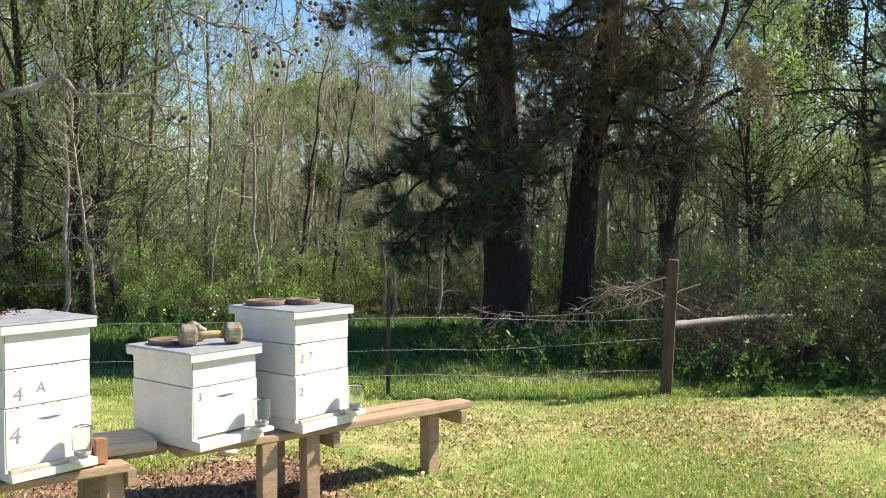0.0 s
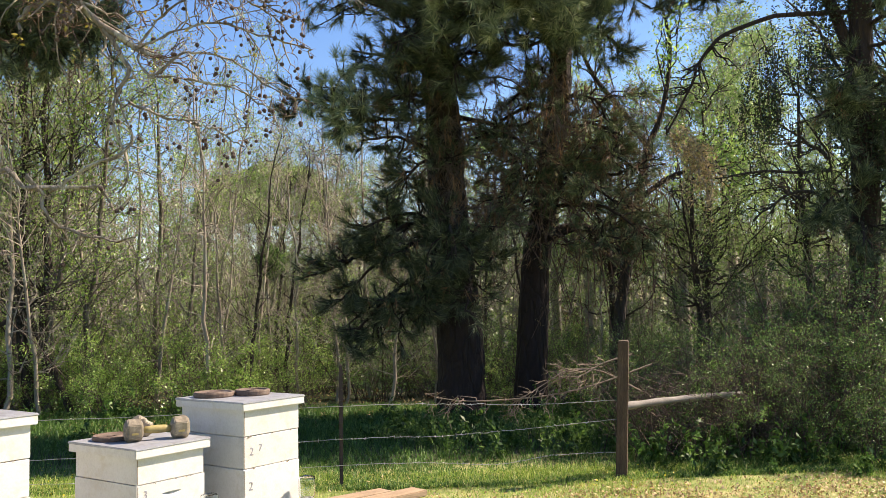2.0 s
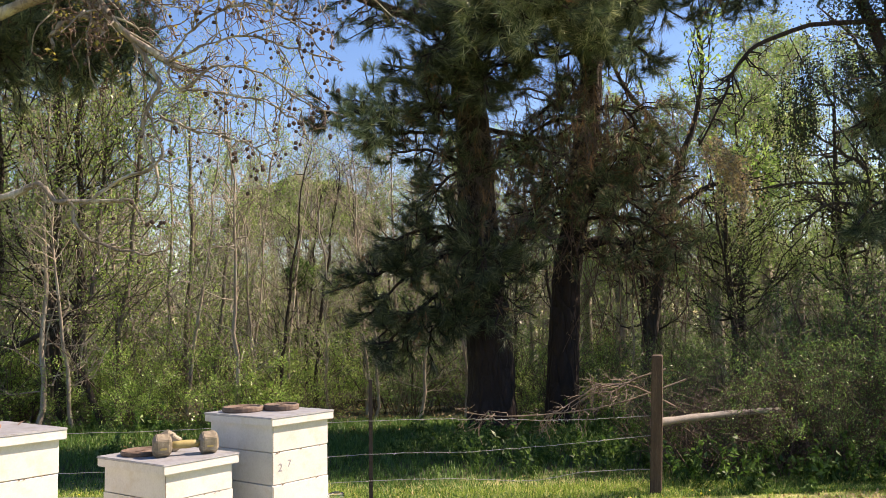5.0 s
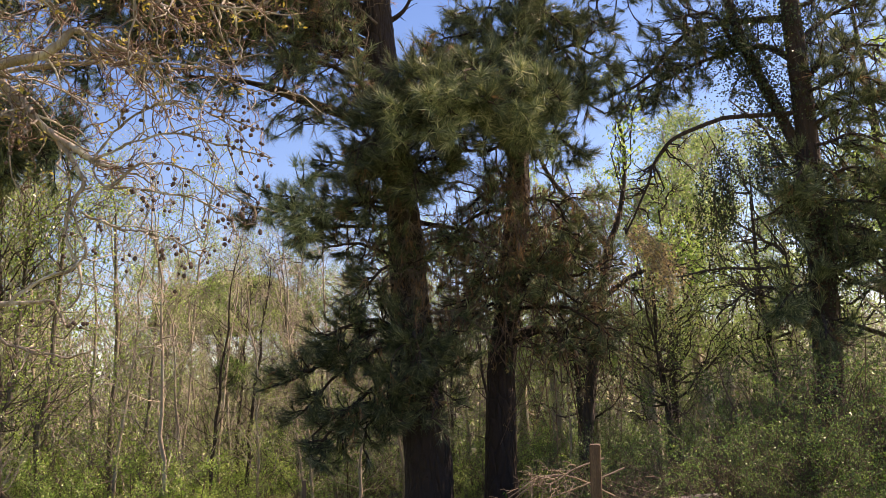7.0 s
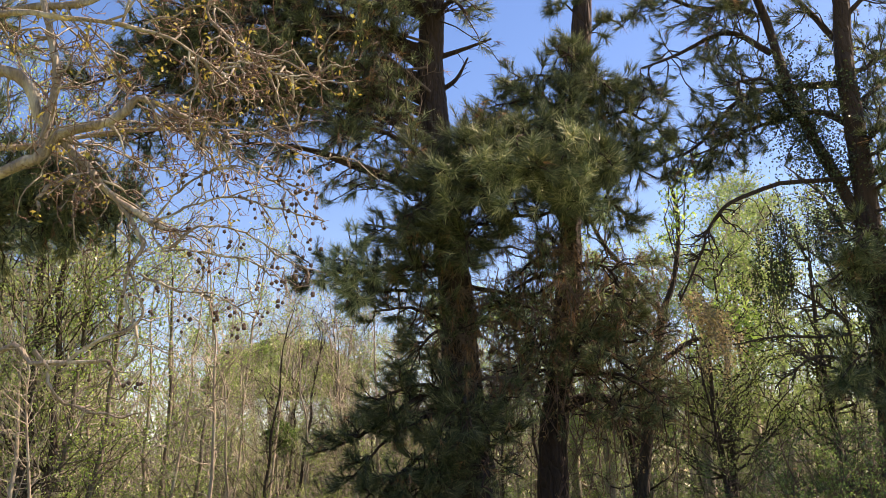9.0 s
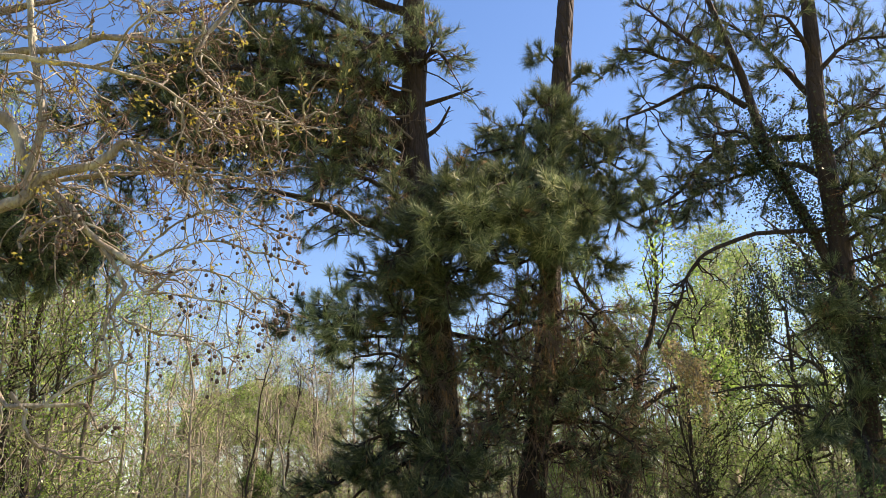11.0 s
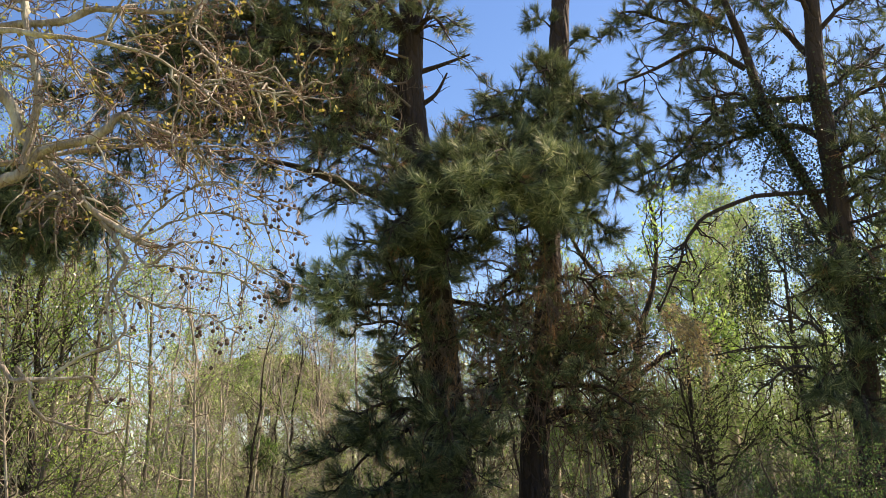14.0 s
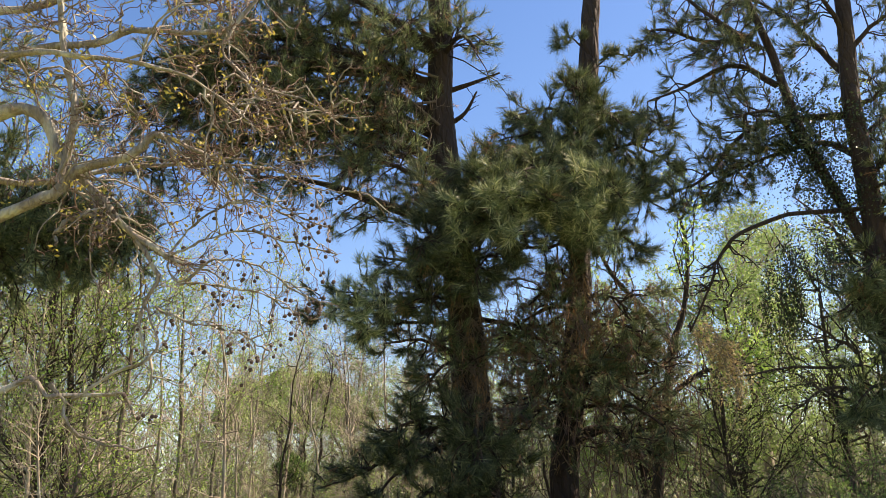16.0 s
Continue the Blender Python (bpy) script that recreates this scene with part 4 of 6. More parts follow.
def vine_tangle():
    """Dry vines and dead leaves hanging in the boughs."""
    t = thing("vine_tangle", "tangled dry brown vines hanging among the pine boughs", "vine")
    rng = np.random.default_rng(51)
    hang = []
    for _ in range(85):
        x, z = rng.uniform(1.2, 3.8), rng.uniform(2.6, 4.8)
        y = rng.uniform(12.3, 13.2)
        hang.append(smooth_line([(x, y, z), (x + rng.normal() * 0.25, y, z - 0.4), (x + rng.normal() * 0.3, y + rng.normal() * 0.1, z - rng.uniform(0.8, 2.2))], 8))
    H = np.array(hang)
    g = Geo()
    tubes(g, H, taper_r(len(H), 8, 0.009, 0.005), 4)
    s = shoots(rng, H, 6, 0.35, (30, 90), -0.3, 4, 0.1)
    tubes(g, s, taper_r(len(s), 4, 0.005, 0.003), 3)
    tagged(part("branchwork", g, REDTWIG, t), kind="stuff")
    part("dry_leaves", leaves(Geo(), rng, leaf_spots(rng, s, 5, 0.05, 0.1), 0.06), VINEBROWN, t)
    # the heap of vine at the edge, its leaves coloured pale as if sunlit
    n = 60
    top = np.array([3.85, 12.1, 3.95]) + rng.random((n, 1)) * np.array([0.5, 0.0, -0.55]) + rng.normal(size=(n, 3)) * np.array([0.07, 0.12, 0.08])
    end = top + np.stack([rng.uniform(-0.12, 0.3, n), rng.normal(size=n) * 0.15, -rng.random(n) ** 2 * 0.9 - 0.1], -1)
    u = np.linspace(0, 1, 7)[None, :, None]
    C = top[:, None] + (end - top)[:, None] * u
    C[:, :, 0] += 0.12 * np.sin(u[:, :, 0] * 3.1)
    g = Geo()
    tubes(g, C, taper_r(n, 7, 0.006, 0.003), 3)
    tagged(part("pale_stalkwork", g, PALEWOOD, t), kind="stuff")
    part("pale_leaves", leaves(Geo(), rng, leaf_spots(rng, C, 34, 0.045, 0.0), 0.045), LITVINE, t, "dry vine leaves, coloured pale as if sunlit")


def sapling_kind(seed, height, r0, leafy_part, mat_leaf, mat_bark, lean, name="sapling", label="slim grey sapling with fresh green leaves", group="woodland saplings"):
    t = tree(name, label, group=group)
    rng = np.random.default_rng(seed)
    k = 14
    h = np.linspace(0, 1, k)
    P = np.stack([lean[0] * h ** 1.5 * height + np.cumsum(rng.normal(size=k)) * 0.055, lean[1] * h * height + np.cumsum(rng.normal(size=k)) * 0.035, h * height - 0.1], -1)
    P[0, :2] = 0
    g = Geo()
    tubes(g, P[None], np.linspace(r0, 0.012, k)[None], 7)
    part("trunk", g, mat_bark, t, smooth=True)
    s1 = shoots(rng, P[None], 34, height * 0.2, (30, 82), 0.22, 5, 0.1, 1.0, 0.07)
    s2 = shoots(rng, s1, 5, height * 0.08, (25, 65), 0.1, 3, 0.25)
    s3 = shoots(rng, s2, 2, height * 0.045, (25, 65), 0.1, 2, 0.25)
    g = Geo()
    tubes(g, s1, taper_r(len(s1), 5, 0.015, 0.006), 3)
    tubes(g, s2, taper_r(len(s2), 3, 0.006, 0.0035), 3)
    tubes(g, s3, taper_r(len(s3), 2, 0.004, 0.0025), 3)
    tagged(part("branchwork", g, mat_bark, t), kind="stuff")
    if leafy_part > 0:
        spots = np.concatenate([leaf_spots(rng, s2, int(6 * leafy_part) + 1, 0.07), leaf_spots(rng, s3, int(5 * leafy_part), 0.07)])
        part("leaf_crown", leaves(Geo(), rng, spots, 0.052), mat_leaf, t)
    return t


def far_pose(x, y, turn, scale):
    return Matrix.Translation((x, y, 0)) @ Matrix.Rotation(turn, 4, "Z") @ Matrix.Diagonal((scale, scale, scale, 1))


def place_copies(kinds, places):
    """Stands copies of the model trees at the places; the first use takes the model itself."""
    used = set()
    for k, x, y, turn, scale in places:
        m = far_pose(x, y, turn, scale)
        if k not in used:
            used.add(k)
            kinds[k].matrix_world = m
        else:
            c = copy_thing(kinds[k], Matrix())
            c.matrix_world = m


def woodland():
    kinds = [sapling_kind(100 + i, 6.5 + 0.25 * i, 0.05 + 0.006 * (i % 4), (0.4, 0.7, 0.3, 0.0, 1.5, 0.0, 0.7, 0.25, 1.5, 0.4)[i],
                          (HAZE, HAZE, SPRING)[i % 3], (SAPBARK, SAPBARK, SAPBARK, DARKBARK)[i % 4], (0.05 * ((i * 3) % 7 - 3), 0.03 * (i % 5 - 2)),
                          label=("bare slim grey sapling" if i in (3, 5) else "slim grey sapling with fresh green leaves")) for i in range(10)]
    kinds.append(sapling_kind(130, 8.0, 0.085, 0.9, SPRING, GREYBARK, (0.01, 0.0), "woodland_tree", "grey-barked young woodland tree with sparse green leaves", "woodland trees"))
    kinds.append(sapling_kind(131, 7.5, 0.065, 1.2, SPRING, GREYBARK, (0.05, 0.0), "woodland_tree", "leaning grey young woodland tree with green leaves", "woodland trees"))
    kinds.append(sapling_kind(132, 7.8, 0.088, 0.5, SPRING, DARKBARK, (0.02, 0.0), "woodland_tree", "dark-barked young woodland tree with few leaves", "woodland trees"))
    rng = random.Random(7)
    places = []
    for x, y, k, turn, s in ((-6.15, 14.6, 10, 0.2, 1.1), (-5.85, 14.5, 12, 0.0, 1.1), (-5.6, 14.6, 12, 0.4, 1.0), (-5.5, 14.3, 11, 0.1, 0.95), (-5.12, 14.8, 11, 0.0, 0.95), (-6.9, 14.6, 12, 0.3, 1.15),
                             (-7.4, 14.4, 10, 0.8, 1.0), (-3.6, 15.2, 11, 0.3, 0.7), (-4.3, 16.0, 10, 0.5, 0.8)):
        places.append((k, x, y, turn, s))
    tries = 0
    while len(places) < 165 and tries < 4000:
        tries += 1
        y = 13.6 + 13.5 * rng.random() ** 1.3
        x = rng.uniform(-0.62, 0.62) * y
        a = x / y
        if -0.2 < a < -0.02:
            s = (rng.uniform(3.6, 4.6) + 0.14 * (y - 14)) / 7.5
        elif a <= -0.2:
            s = (rng.uniform(4.6, 6.4) + 0.2 * (y - 14) + (0.3 if a < -0.3 else 0.0)) / 7.5
        else:
            s = (rng.uniform(3.0, 4.4) + 0.1 * (y - 14)) / 7.5
        if any((x - q[1]) ** 2 + (y - q[2]) ** 2 < 0.3 for q in places) or (abs(x - 1.5) < 1.6 and y < 14.2) or (a > 0.1 and rng.random() < 0.55) or (a < -0.2 and rng.random() < 0.5):
            continue
        places.append((rng.choice((0, 1, 4, 4, 6, 8, 9)) if a < -0.2 else rng.randrange(10), x, y, rng.uniform(0, 6.3), s))
    place_copies(kinds, places)


def leaning_trees():
    """Dark slanting stems at the edge of the sapling wood."""
    rng = np.random.default_rng(58)
    for pts, r, label in (([(-4.95, 14.0, -0.1), (-5.4, 14.0, 1.0), (-5.9, 14.0, 2.12), (-6.35, 14.0, 3.0), (-6.76, 14.0, 4.07), (-7.3, 14.0, 5.6)], 0.055, "slim dark tree leaning over at the wood's edge"),
                          ([(-7.9, 13.9, -0.1), (-7.2, 13.9, 0.7), (-6.58, 13.9, 1.14), (-5.87, 13.9, 1.5), (-5.3, 13.9, 1.95)], 0.06, "dark half-fallen tree propped among the saplings")):
        t = tree("leaning_tree", label, group="leaning trees")
        P = trunk_part(t, pts, [r, r * 0.8, r * 0.35], DARKBARK, 9, 22, seed=int(r * 1000))
        s1 = shoots(rng, P[None], 12, 0.9, (30, 75), 0.2, 5, 0.35, 1.0, 0.08)
        s2 = shoots(rng, s1, 4, 0.4, (25, 70), 0.1, 4, 0.2)
        g = Geo()
        tubes(g, s1, taper_r(len(s1), 5, 0.014, 0.006), 4)
        tubes(g, s2, taper_r(len(s2), 4, 0.006, 0.003), 3)
        tagged(part("branchwork", g, DARKBARK, t), kind="stuff")


def broadleaf(seed, label, height, spread, mat_leaf, leaf_n, leaf_size=0.08, mat_bark=None):
    t = tree("broadleaf_tree", label, group="broadleaf trees")
    rng = np.random.default_rng(seed)
    mat_bark = mat_bark or SAPBARK
    P = trunk_part(t, [(0, 0, -0.1), (0.1, 0, height * 0.3), (0.0, 0.1, height * 0.6), (0.1, 0.1, height * 0.95)], [0.14, 0.1, 0.07, 0.02], mat_bark, 9, 16, seed=seed)
    s1 = shoots(rng, P[None], 22, spread, (35, 75), 0.25, 7, 0.25, 1.0, 0.07, 0.6)
    s2 = shoots(rng, s1, 8, spread * 0.4, (25, 65), 0.1, 5, 0.2)
    s3 = shoots(rng, s2, 3, spread * 0.16, (25, 70), 0.0, 3, 0.3)
    g = Geo()
    tubes(g, s1, taper_r(len(s1), 7, 0.035, 0.01), 5)
    tubes(g, s2, taper_r(len(s2), 5, 0.011, 0.005), 4)
    tubes(g, s3, taper_r(len(s3), 3, 0.006, 0.003), 3)
    tagged(part("branchwork", g, mat_bark, t), kind="stuff")
    part("leaf_crown", leaves(Geo(), rng, leaf_spots(rng, s3, leaf_n, 0.08, 0.1), leaf_size), mat_leaf, t)
    return t


def back_trees():
    kinds = [broadleaf(61, "airy broadleaf tree in pale spring leaf", 7.0, 2.0, HAZE, 24, 0.06), broadleaf(62, "broadleaf tree in fresh green leaf", 6.5, 1.9, SPRING, 22, 0.055),
             broadleaf(63, "half bare broadleaf tree with dark limbs", 7.0, 2.2, HAZE, 14, 0.052, DARKBARK)]
    place_copies(kinds, [(0, 6.9, 18, 0.4, 1.0), (1, 5.0, 19, 2.0, 0.92), (2, 7.4, 15.5, 1.0, 0.8), (0, 9.8, 23, 3.0, 1.15), (2, 8.2, 15, 4.2, 0.95),
                         (1, 12.8, 20, 1.7, 1.1), (0, 3.6, 20, 5.0, 0.9), (1, -8.8, 19, 2.5, 1.0), (0, -7.3, 18.5, 3.3, 0.85), (0, -11, 20, 0.8, 1.1), (2, 11.5, 14, 2.2, 1.0)] + [
                         (1, 1.6, 22, 2.9, 0.95), (0, -1.2, 21, 1.1, 0.72), (1, 5.7, 17.2, 3.9, 0.95), (1, 3.9, 18.0, 0.9, 0.85), (0, 7.6, 19.5, 5.5, 1.05), (0, -4.2, 20.5, 2.4, 0.7),
                         # (9.2, 12.2) and (8.7, 10.6) are added past the right edge to cast shade
                         (2, 4.9, 14.2, 0.5, 0.6), (2, 5.6, 15.6, 3.5, 0.75), (2, 3.7, 15.2, 5.1, 0.6), (2, 8.6, 13.4, 2.7, 1.2), (1, 9.2, 12.2, 1.2, 1.05), (1, 8.7, 10.6, 2.6, 0.8), (0, 11.0, 21.5, 1.9, 1.05)])


def round_tree():
    t = tree("pine_tree", "distant round-topped sunlit pine above the saplings", group="distant trees")
    rng = np.random.default_rng(71)
    trunk_part(t, [(-6.8, 45, -0.1), (-6.8, 45, 4), (-6.8, 45, 8.4)], [0.25, 0.2, 0.1], PINEBARK, 8, 10)
    n = 20000
    d = unit(rng.normal(size=(n, 3)))
    d[:, 2] = np.abs(d[:, 2]) * 1.0 - 0.25
    r = rng.uniform(0.72, 1.0, (n, 1)) * (0.82 + 0.32 * noise_clumps(d * 3, 1.7, 3)[:, None])
    c = np.array([-6.2, 45, 6.5]) + d * r * np.array([4.0, 2.8, 3.25])
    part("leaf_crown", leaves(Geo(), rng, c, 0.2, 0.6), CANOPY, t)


def far_woods():
    """The depth of the wood: thin stems and a haze of twigs and leaves."""
    rng = np.random.default_rng(81)
    stems, leaf, twig = Geo(), Geo(), Geo()
    n = 700
    ang = np.concatenate([rng.uniform(-0.75, 0.75, 520), rng.uniform(0.75, 2 * np.pi - 0.75, 180)])
    dist = rng.uniform(26, 44, n)
    x, y = np.sin(ang) * dist, np.cos(ang) * dist
    gap = (np.tan(ang) > -0.22) & (np.tan(ang) < -0.04) & (np.abs(ang) < 1)
    h = rng.uniform(3.2, 6.0, n) * np.where(gap, 0.62, np.where(np.tan(ang) > 0.2, 0.75, 1.0))
    s = np.linspace(0, 1, 7)
    P = np.stack([x[:, None] + np.cumsum(rng.normal(size=(n, 7)), 1) * 0.2, y[:, None] + 0 * s, h[:, None] * s], -1)
    tubes(stems, P, rng.uniform(0.5, 1.2, (n, 1)) * taper_r(n, 7, 0.07, 0.018), 5)
    s1 = shoots(rng, P, 12, 1.6, (25, 65), 0.2, 4, 0.15)
    tubes(twig, s1, taper_r(len(s1), 4, 0.022, 0.008), 3)
    s2 = shoots(rng, s1, 2, 0.8, (25, 65), 0.1, 2, 0.2)
    tubes(twig, s2, taper_r(len(s2), 2, 0.011, 0.006), 3)
    leaves(leaf, rng, leaf_spots(rng, s2, 3, 0.2), 0.14)
    low = np.stack([np.repeat(x, 30) + rng.normal(size=n * 30) * 0.8, np.repeat(y, 30) + rng.normal(size=n * 30) * 0.8, np.abs(rng.normal(size=n * 30)) * 1.1], -1)
    leaves(leaf, rng, low, 0.22)
    w = thing("far_woods", "deep mixed wood of thin grey stems and spring leaves", "woods", kind="stuff")
    tagged(part("stems", stems, SAPBARK, w), kind="stuff")
    tagged(part("twigs", twig, SAPBARK, w), kind="stuff")
    tagged(part("leaf_haze", leaf, HAZE, w), kind="stuff")


def shrub_kind(seed, label, height, width, leaf_n, mat_leaf, leaf_size=0.065, stems=10, mat_stem=None):
    t = thing("shrub", label, "shrub", "undergrowth shrubs")
    rng = np.random.default_rng(seed)
    base = np.stack([rng.normal(size=stems) * width * 0.15, rng.normal(size=stems) * width * 0.15, np.zeros(stems) - 0.05], -1)
    s = np.linspace(0, 1, 7)[None, :, None]
    d = np.stack([rng.normal(size=stems) * width * 0.45, rng.normal(size=stems) * width * 0.45, height * rng.uniform(0.6, 1.0, stems)], -1)
    P = base[:, None] + d[:, None] * s + np.cumsum(rng.normal(size=(stems, 7, 3)) * 0.04 * height, 1) * s
    P[:, 0, 2] = -0.05
    s1 = shoots(rng, P, 6, width * 0.4, (30, 75), 0.0, 4, 0.15)
    s2 = shoots(rng, s1, 3, width * 0.2, (30, 75), -0.1, 2, 0.2)
    g = Geo()
    tubes(g, P, taper_r(stems, 7, 0.012, 0.004), 5)
    tubes(g, s1, taper_r(len(s1), 4, 0.006, 0.003), 3)
    tubes(g, s2, taper_r(len(s2), 2, 0.0035, 0.002), 3)
    tagged(part("branchwork", g, mat_stem or DEADSTEM, t), kind="stuff")
    part("foliage", leaves(Geo(), rng, leaf_spots(rng, np.concatenate([s2, s1[:, [0, 3]]]), leaf_n, 0.06, 0.05), leaf_size), mat_leaf, t)
    return t


def undergrowth():
    kinds = [shrub_kind(201, "leafy green undergrowth shrub", 1.6, 1.3, 13, SPRING, 0.045, 12, DEADTWIG), shrub_kind(202, "dark evergreen undergrowth shrub", 2.2, 1.6, 13, DEEP, 0.045, 12),
             shrub_kind(203, "twiggy shrub with small pale leaves", 1.8, 1.4, 5, SPRING, 0.04, 12, DEADTWIG), shrub_kind(204, "dense dark thicket shrub", 3.0, 2.0, 14, DEEP, 0.042, 18),
             shrub_kind(205, "tall mixed green thicket shrub", 2.8, 1.8, 12, DEEP, 0.04, 14), shrub_kind(206, "dead brown twiggy bush", 1.5, 1.6, 1, VINEBROWN, 0.035, 18, DEADSTEM)]
    rng = random.Random(17)
    places = []
    # the thicket on the right, its foot along a line from the wooden post
    for i in range(26):
        u = rng.random()
        x = 3.2 + 5.2 * u
        y = 9.0 + rng.random() * 4.0 - 0.9 * u
        places.append((rng.choice((1, 3, 4, 3, 1, 4, 0)), x, y, rng.uniform(0, 6.3), rng.uniform(0.35, 0.55) if x < 4.6 else rng.uniform(0.5, 0.85)))
    for x, y, k, s in ((2.7, 9.0, 5, 0.6), (3.2, 8.9, 1, 0.5), (3.9, 8.6, 4, 0.45), (2.4, 9.5, 4, 0.4), (4.6, 8.3, 1, 0.5), (5.3, 7.9, 1, 0.5), (4.3, 9.0, 3, 0.5), (3.6, 9.3, 5, 0.7), (3.0, 9.8, 3, 0.45), (4.9, 8.9, 4, 0.6), (5.3, 9.6, 5, 0.9), (5.8, 9.8, 5, 1.0), (5.6, 10.6, 5, 1.2), (6.3, 10.4, 5, 1.1), (3.8, 9.5, 2, 0.6), (3.6, 9.0, 2, 0.5), (4.1, 9.2, 5, 0.7)):
        places.append((k, x, y, rng.uniform(0, 6.3), s))
    # under and behind the pines
    for i in range(26):
        x, y = rng.uniform(-0.3, 4.2), rng.uniform(13.2, 19)
        places.append((rng.choice((0, 1, 2, 0, 2, 4)), x, y, rng.uniform(0, 6.3), rng.uniform(0.4, 0.75)))
    # the edge of the sapling wood
    for i in range(62):
        y = 13.4 + rng.random() ** 1.4 * 7
        x = rng.uniform(-0.6, -0.02) * y
        # dark-leaved shrubs next to the pines stand in for the shade there
        places.append((rng.choice((0, 0, 2, 0, 0, 0)) if x < -0.07 * y else 1, x, y, rng.uniform(0, 6.3), rng.uniform(0.45, 1.05)))
    for i in range(22):
        y = rng.uniform(15, 22)
        x = rng.uniform(0.2, 0.62) * y
        places.append((rng.choice((0, 4, 4, 0)), x, y, rng.uniform(0, 6.3), rng.uniform(0.5, 0.85)))
    place_copies(kinds, places)


def gum_tree():
    """The sweetgum at the side of the yard, whose limbs hang over the hives with last year's seed balls."""
    t = tree("sweetgum_tree", "grey gnarled sweetgum with hanging dark seed balls and first yellow leaves")
    rng = np.random.default_rng(91)
    trunk_part(t, [(-4.6, 6.6, -0.1), (-4.5, 6.5, 1.5), (-4.4, 6.4, 3.2), (-4.2, 6.3, 5.0), (-4.1, 6.3, 7.5)], [0.24, 0.2, 0.17, 0.12, 0.05], GUMBARK, 14, 24, flare=0.3)
    upper = [
        ([(-4.2, 6.3, 4.9), (-3.4, 6.1, 5.0), (-2.75, 6, 5.05), (-2.31, 6, 5.07), (-2.15, 6, 5.17), (-1.79, 6, 5.16), (-1.45, 6, 5.14), (-1.31, 6, 5.21), (-1.1, 6, 5.5)], 0.042, 0.018),
        ([(-1.31, 6, 5.19), (-1.37, 6, 4.96), (-1.22, 6, 4.7), (-1.13, 6, 4.61), (-0.91, 6, 4.49), (-0.62, 6, 4.4)], 0.017, 0.005),
        ([(-4.35, 6.4, 3.9), (-3.4, 6.2, 4.4), (-2.9, 6, 4.55), (-2.68, 6, 4.42), (-2.6, 6, 4.18), (-2.44, 6, 4.04), (-2.23, 6, 3.85), (-2.11, 6, 3.66), (-1.94, 6, 3.51), (-1.71, 6, 3.38)], 0.06, 0.02),
        ([(-4.35, 6.4, 3.2), (-3.2, 6.1, 3.6), (-2.65, 6, 3.82), (-2.51, 6, 3.9), (-2.38, 6, 4.05), (-2.09, 6, 4.1), (-1.94, 6, 4.2), (-1.87, 6, 4.29), (-1.71, 6, 4.24), (-1.58, 6, 4.18), (-1.4, 6, 4.11), (-1.32, 6, 4.02)], 0.06, 0.011),
        ([(-2.14, 6, 3.58), (-2.26, 6, 3.68), (-2.37, 6, 3.66), (-2.46, 6, 3.58), (-2.47, 6, 3.48)], 0.02, 0.013),
        ([(-2.51, 6, 3.94), (-2.48, 6, 4.24), (-2.47, 6, 4.54), (-2.51, 6, 4.77), (-2.56, 6, 5), (-2.6, 6, 5.23), (-2.7, 6, 5.8)], 0.038, 0.03)]
    lower = [
        ([(-1.94, 6, 3.51), (-1.76, 6, 3.3), (-1.75, 6, 3.2), (-1.82, 6, 3.03), (-1.84, 6, 2.87), (-1.75, 6, 2.63), (-1.76, 6, 2.48), (-1.83, 6, 2.41)], 0.02, 0.006),
        ([(-1.79, 6, 3.03), (-1.5, 6, 2.89), (-1.31, 6, 2.81), (-1.08, 6, 2.69)], 0.009, 0.005),
        ([(-1.71, 6, 3.38), (-1.64, 6, 3.18), (-1.36, 6, 3.33), (-1.09, 6, 3.28), (-0.82, 6, 3.11), (-0.63, 6, 3.02)], 0.012, 0.004),
        ([(-4.5, 6.5, 2.0), (-3.6, 6.2, 2.25), (-2.98, 6, 2.47), (-2.78, 6, 2.54), (-2.59, 6, 2.61), (-2.48, 6, 2.52), (-2.37, 6, 2.51), (-2.05, 6, 2.49), (-1.97, 6, 2.48), (-1.86, 6, 2.32), (-1.76, 6, 2.37)], 0.032, 0.007),
        ([(-2.44, 6, 2.52), (-2.31, 6, 2.41), (-2.28, 6, 2.3), (-2.18, 6, 2.18), (-2.05, 6, 2.13), (-1.97, 6, 2.1), (-1.8, 6, 2.04), (-1.65, 6, 2.07)], 0.017, 0.005),
        ([(-2.29, 6, 2.41), (-2.1, 6, 2.52), (-1.83, 6, 2.66), (-1.74, 6, 2.75), (-1.79, 6, 2.92), (-1.81, 6, 3.07)], 0.013, 0.009)]
    behind = [
        ([(-4.2, 6.3, 5.0), (-3.0, 5.6, 4.7), (-2.3, 5.4, 4.6), (-1.6, 5.5, 4.5), (-1.1, 5.6, 4.2)], 0.035, 0.008),
        ([(-4.2, 6.3, 4.6), (-3.2, 6.6, 4.2), (-2.4, 6.7, 4.35), (-1.6, 6.7, 4.4), (-0.75, 6.6, 4.25)], 0.035, 0.007),
        ([(-4.1, 6.3, 5.4), (-3.0, 6.2, 5.5), (-2.2, 6.2, 5.6), (-1.2, 6.3, 5.7)], 0.045, 0.012)]
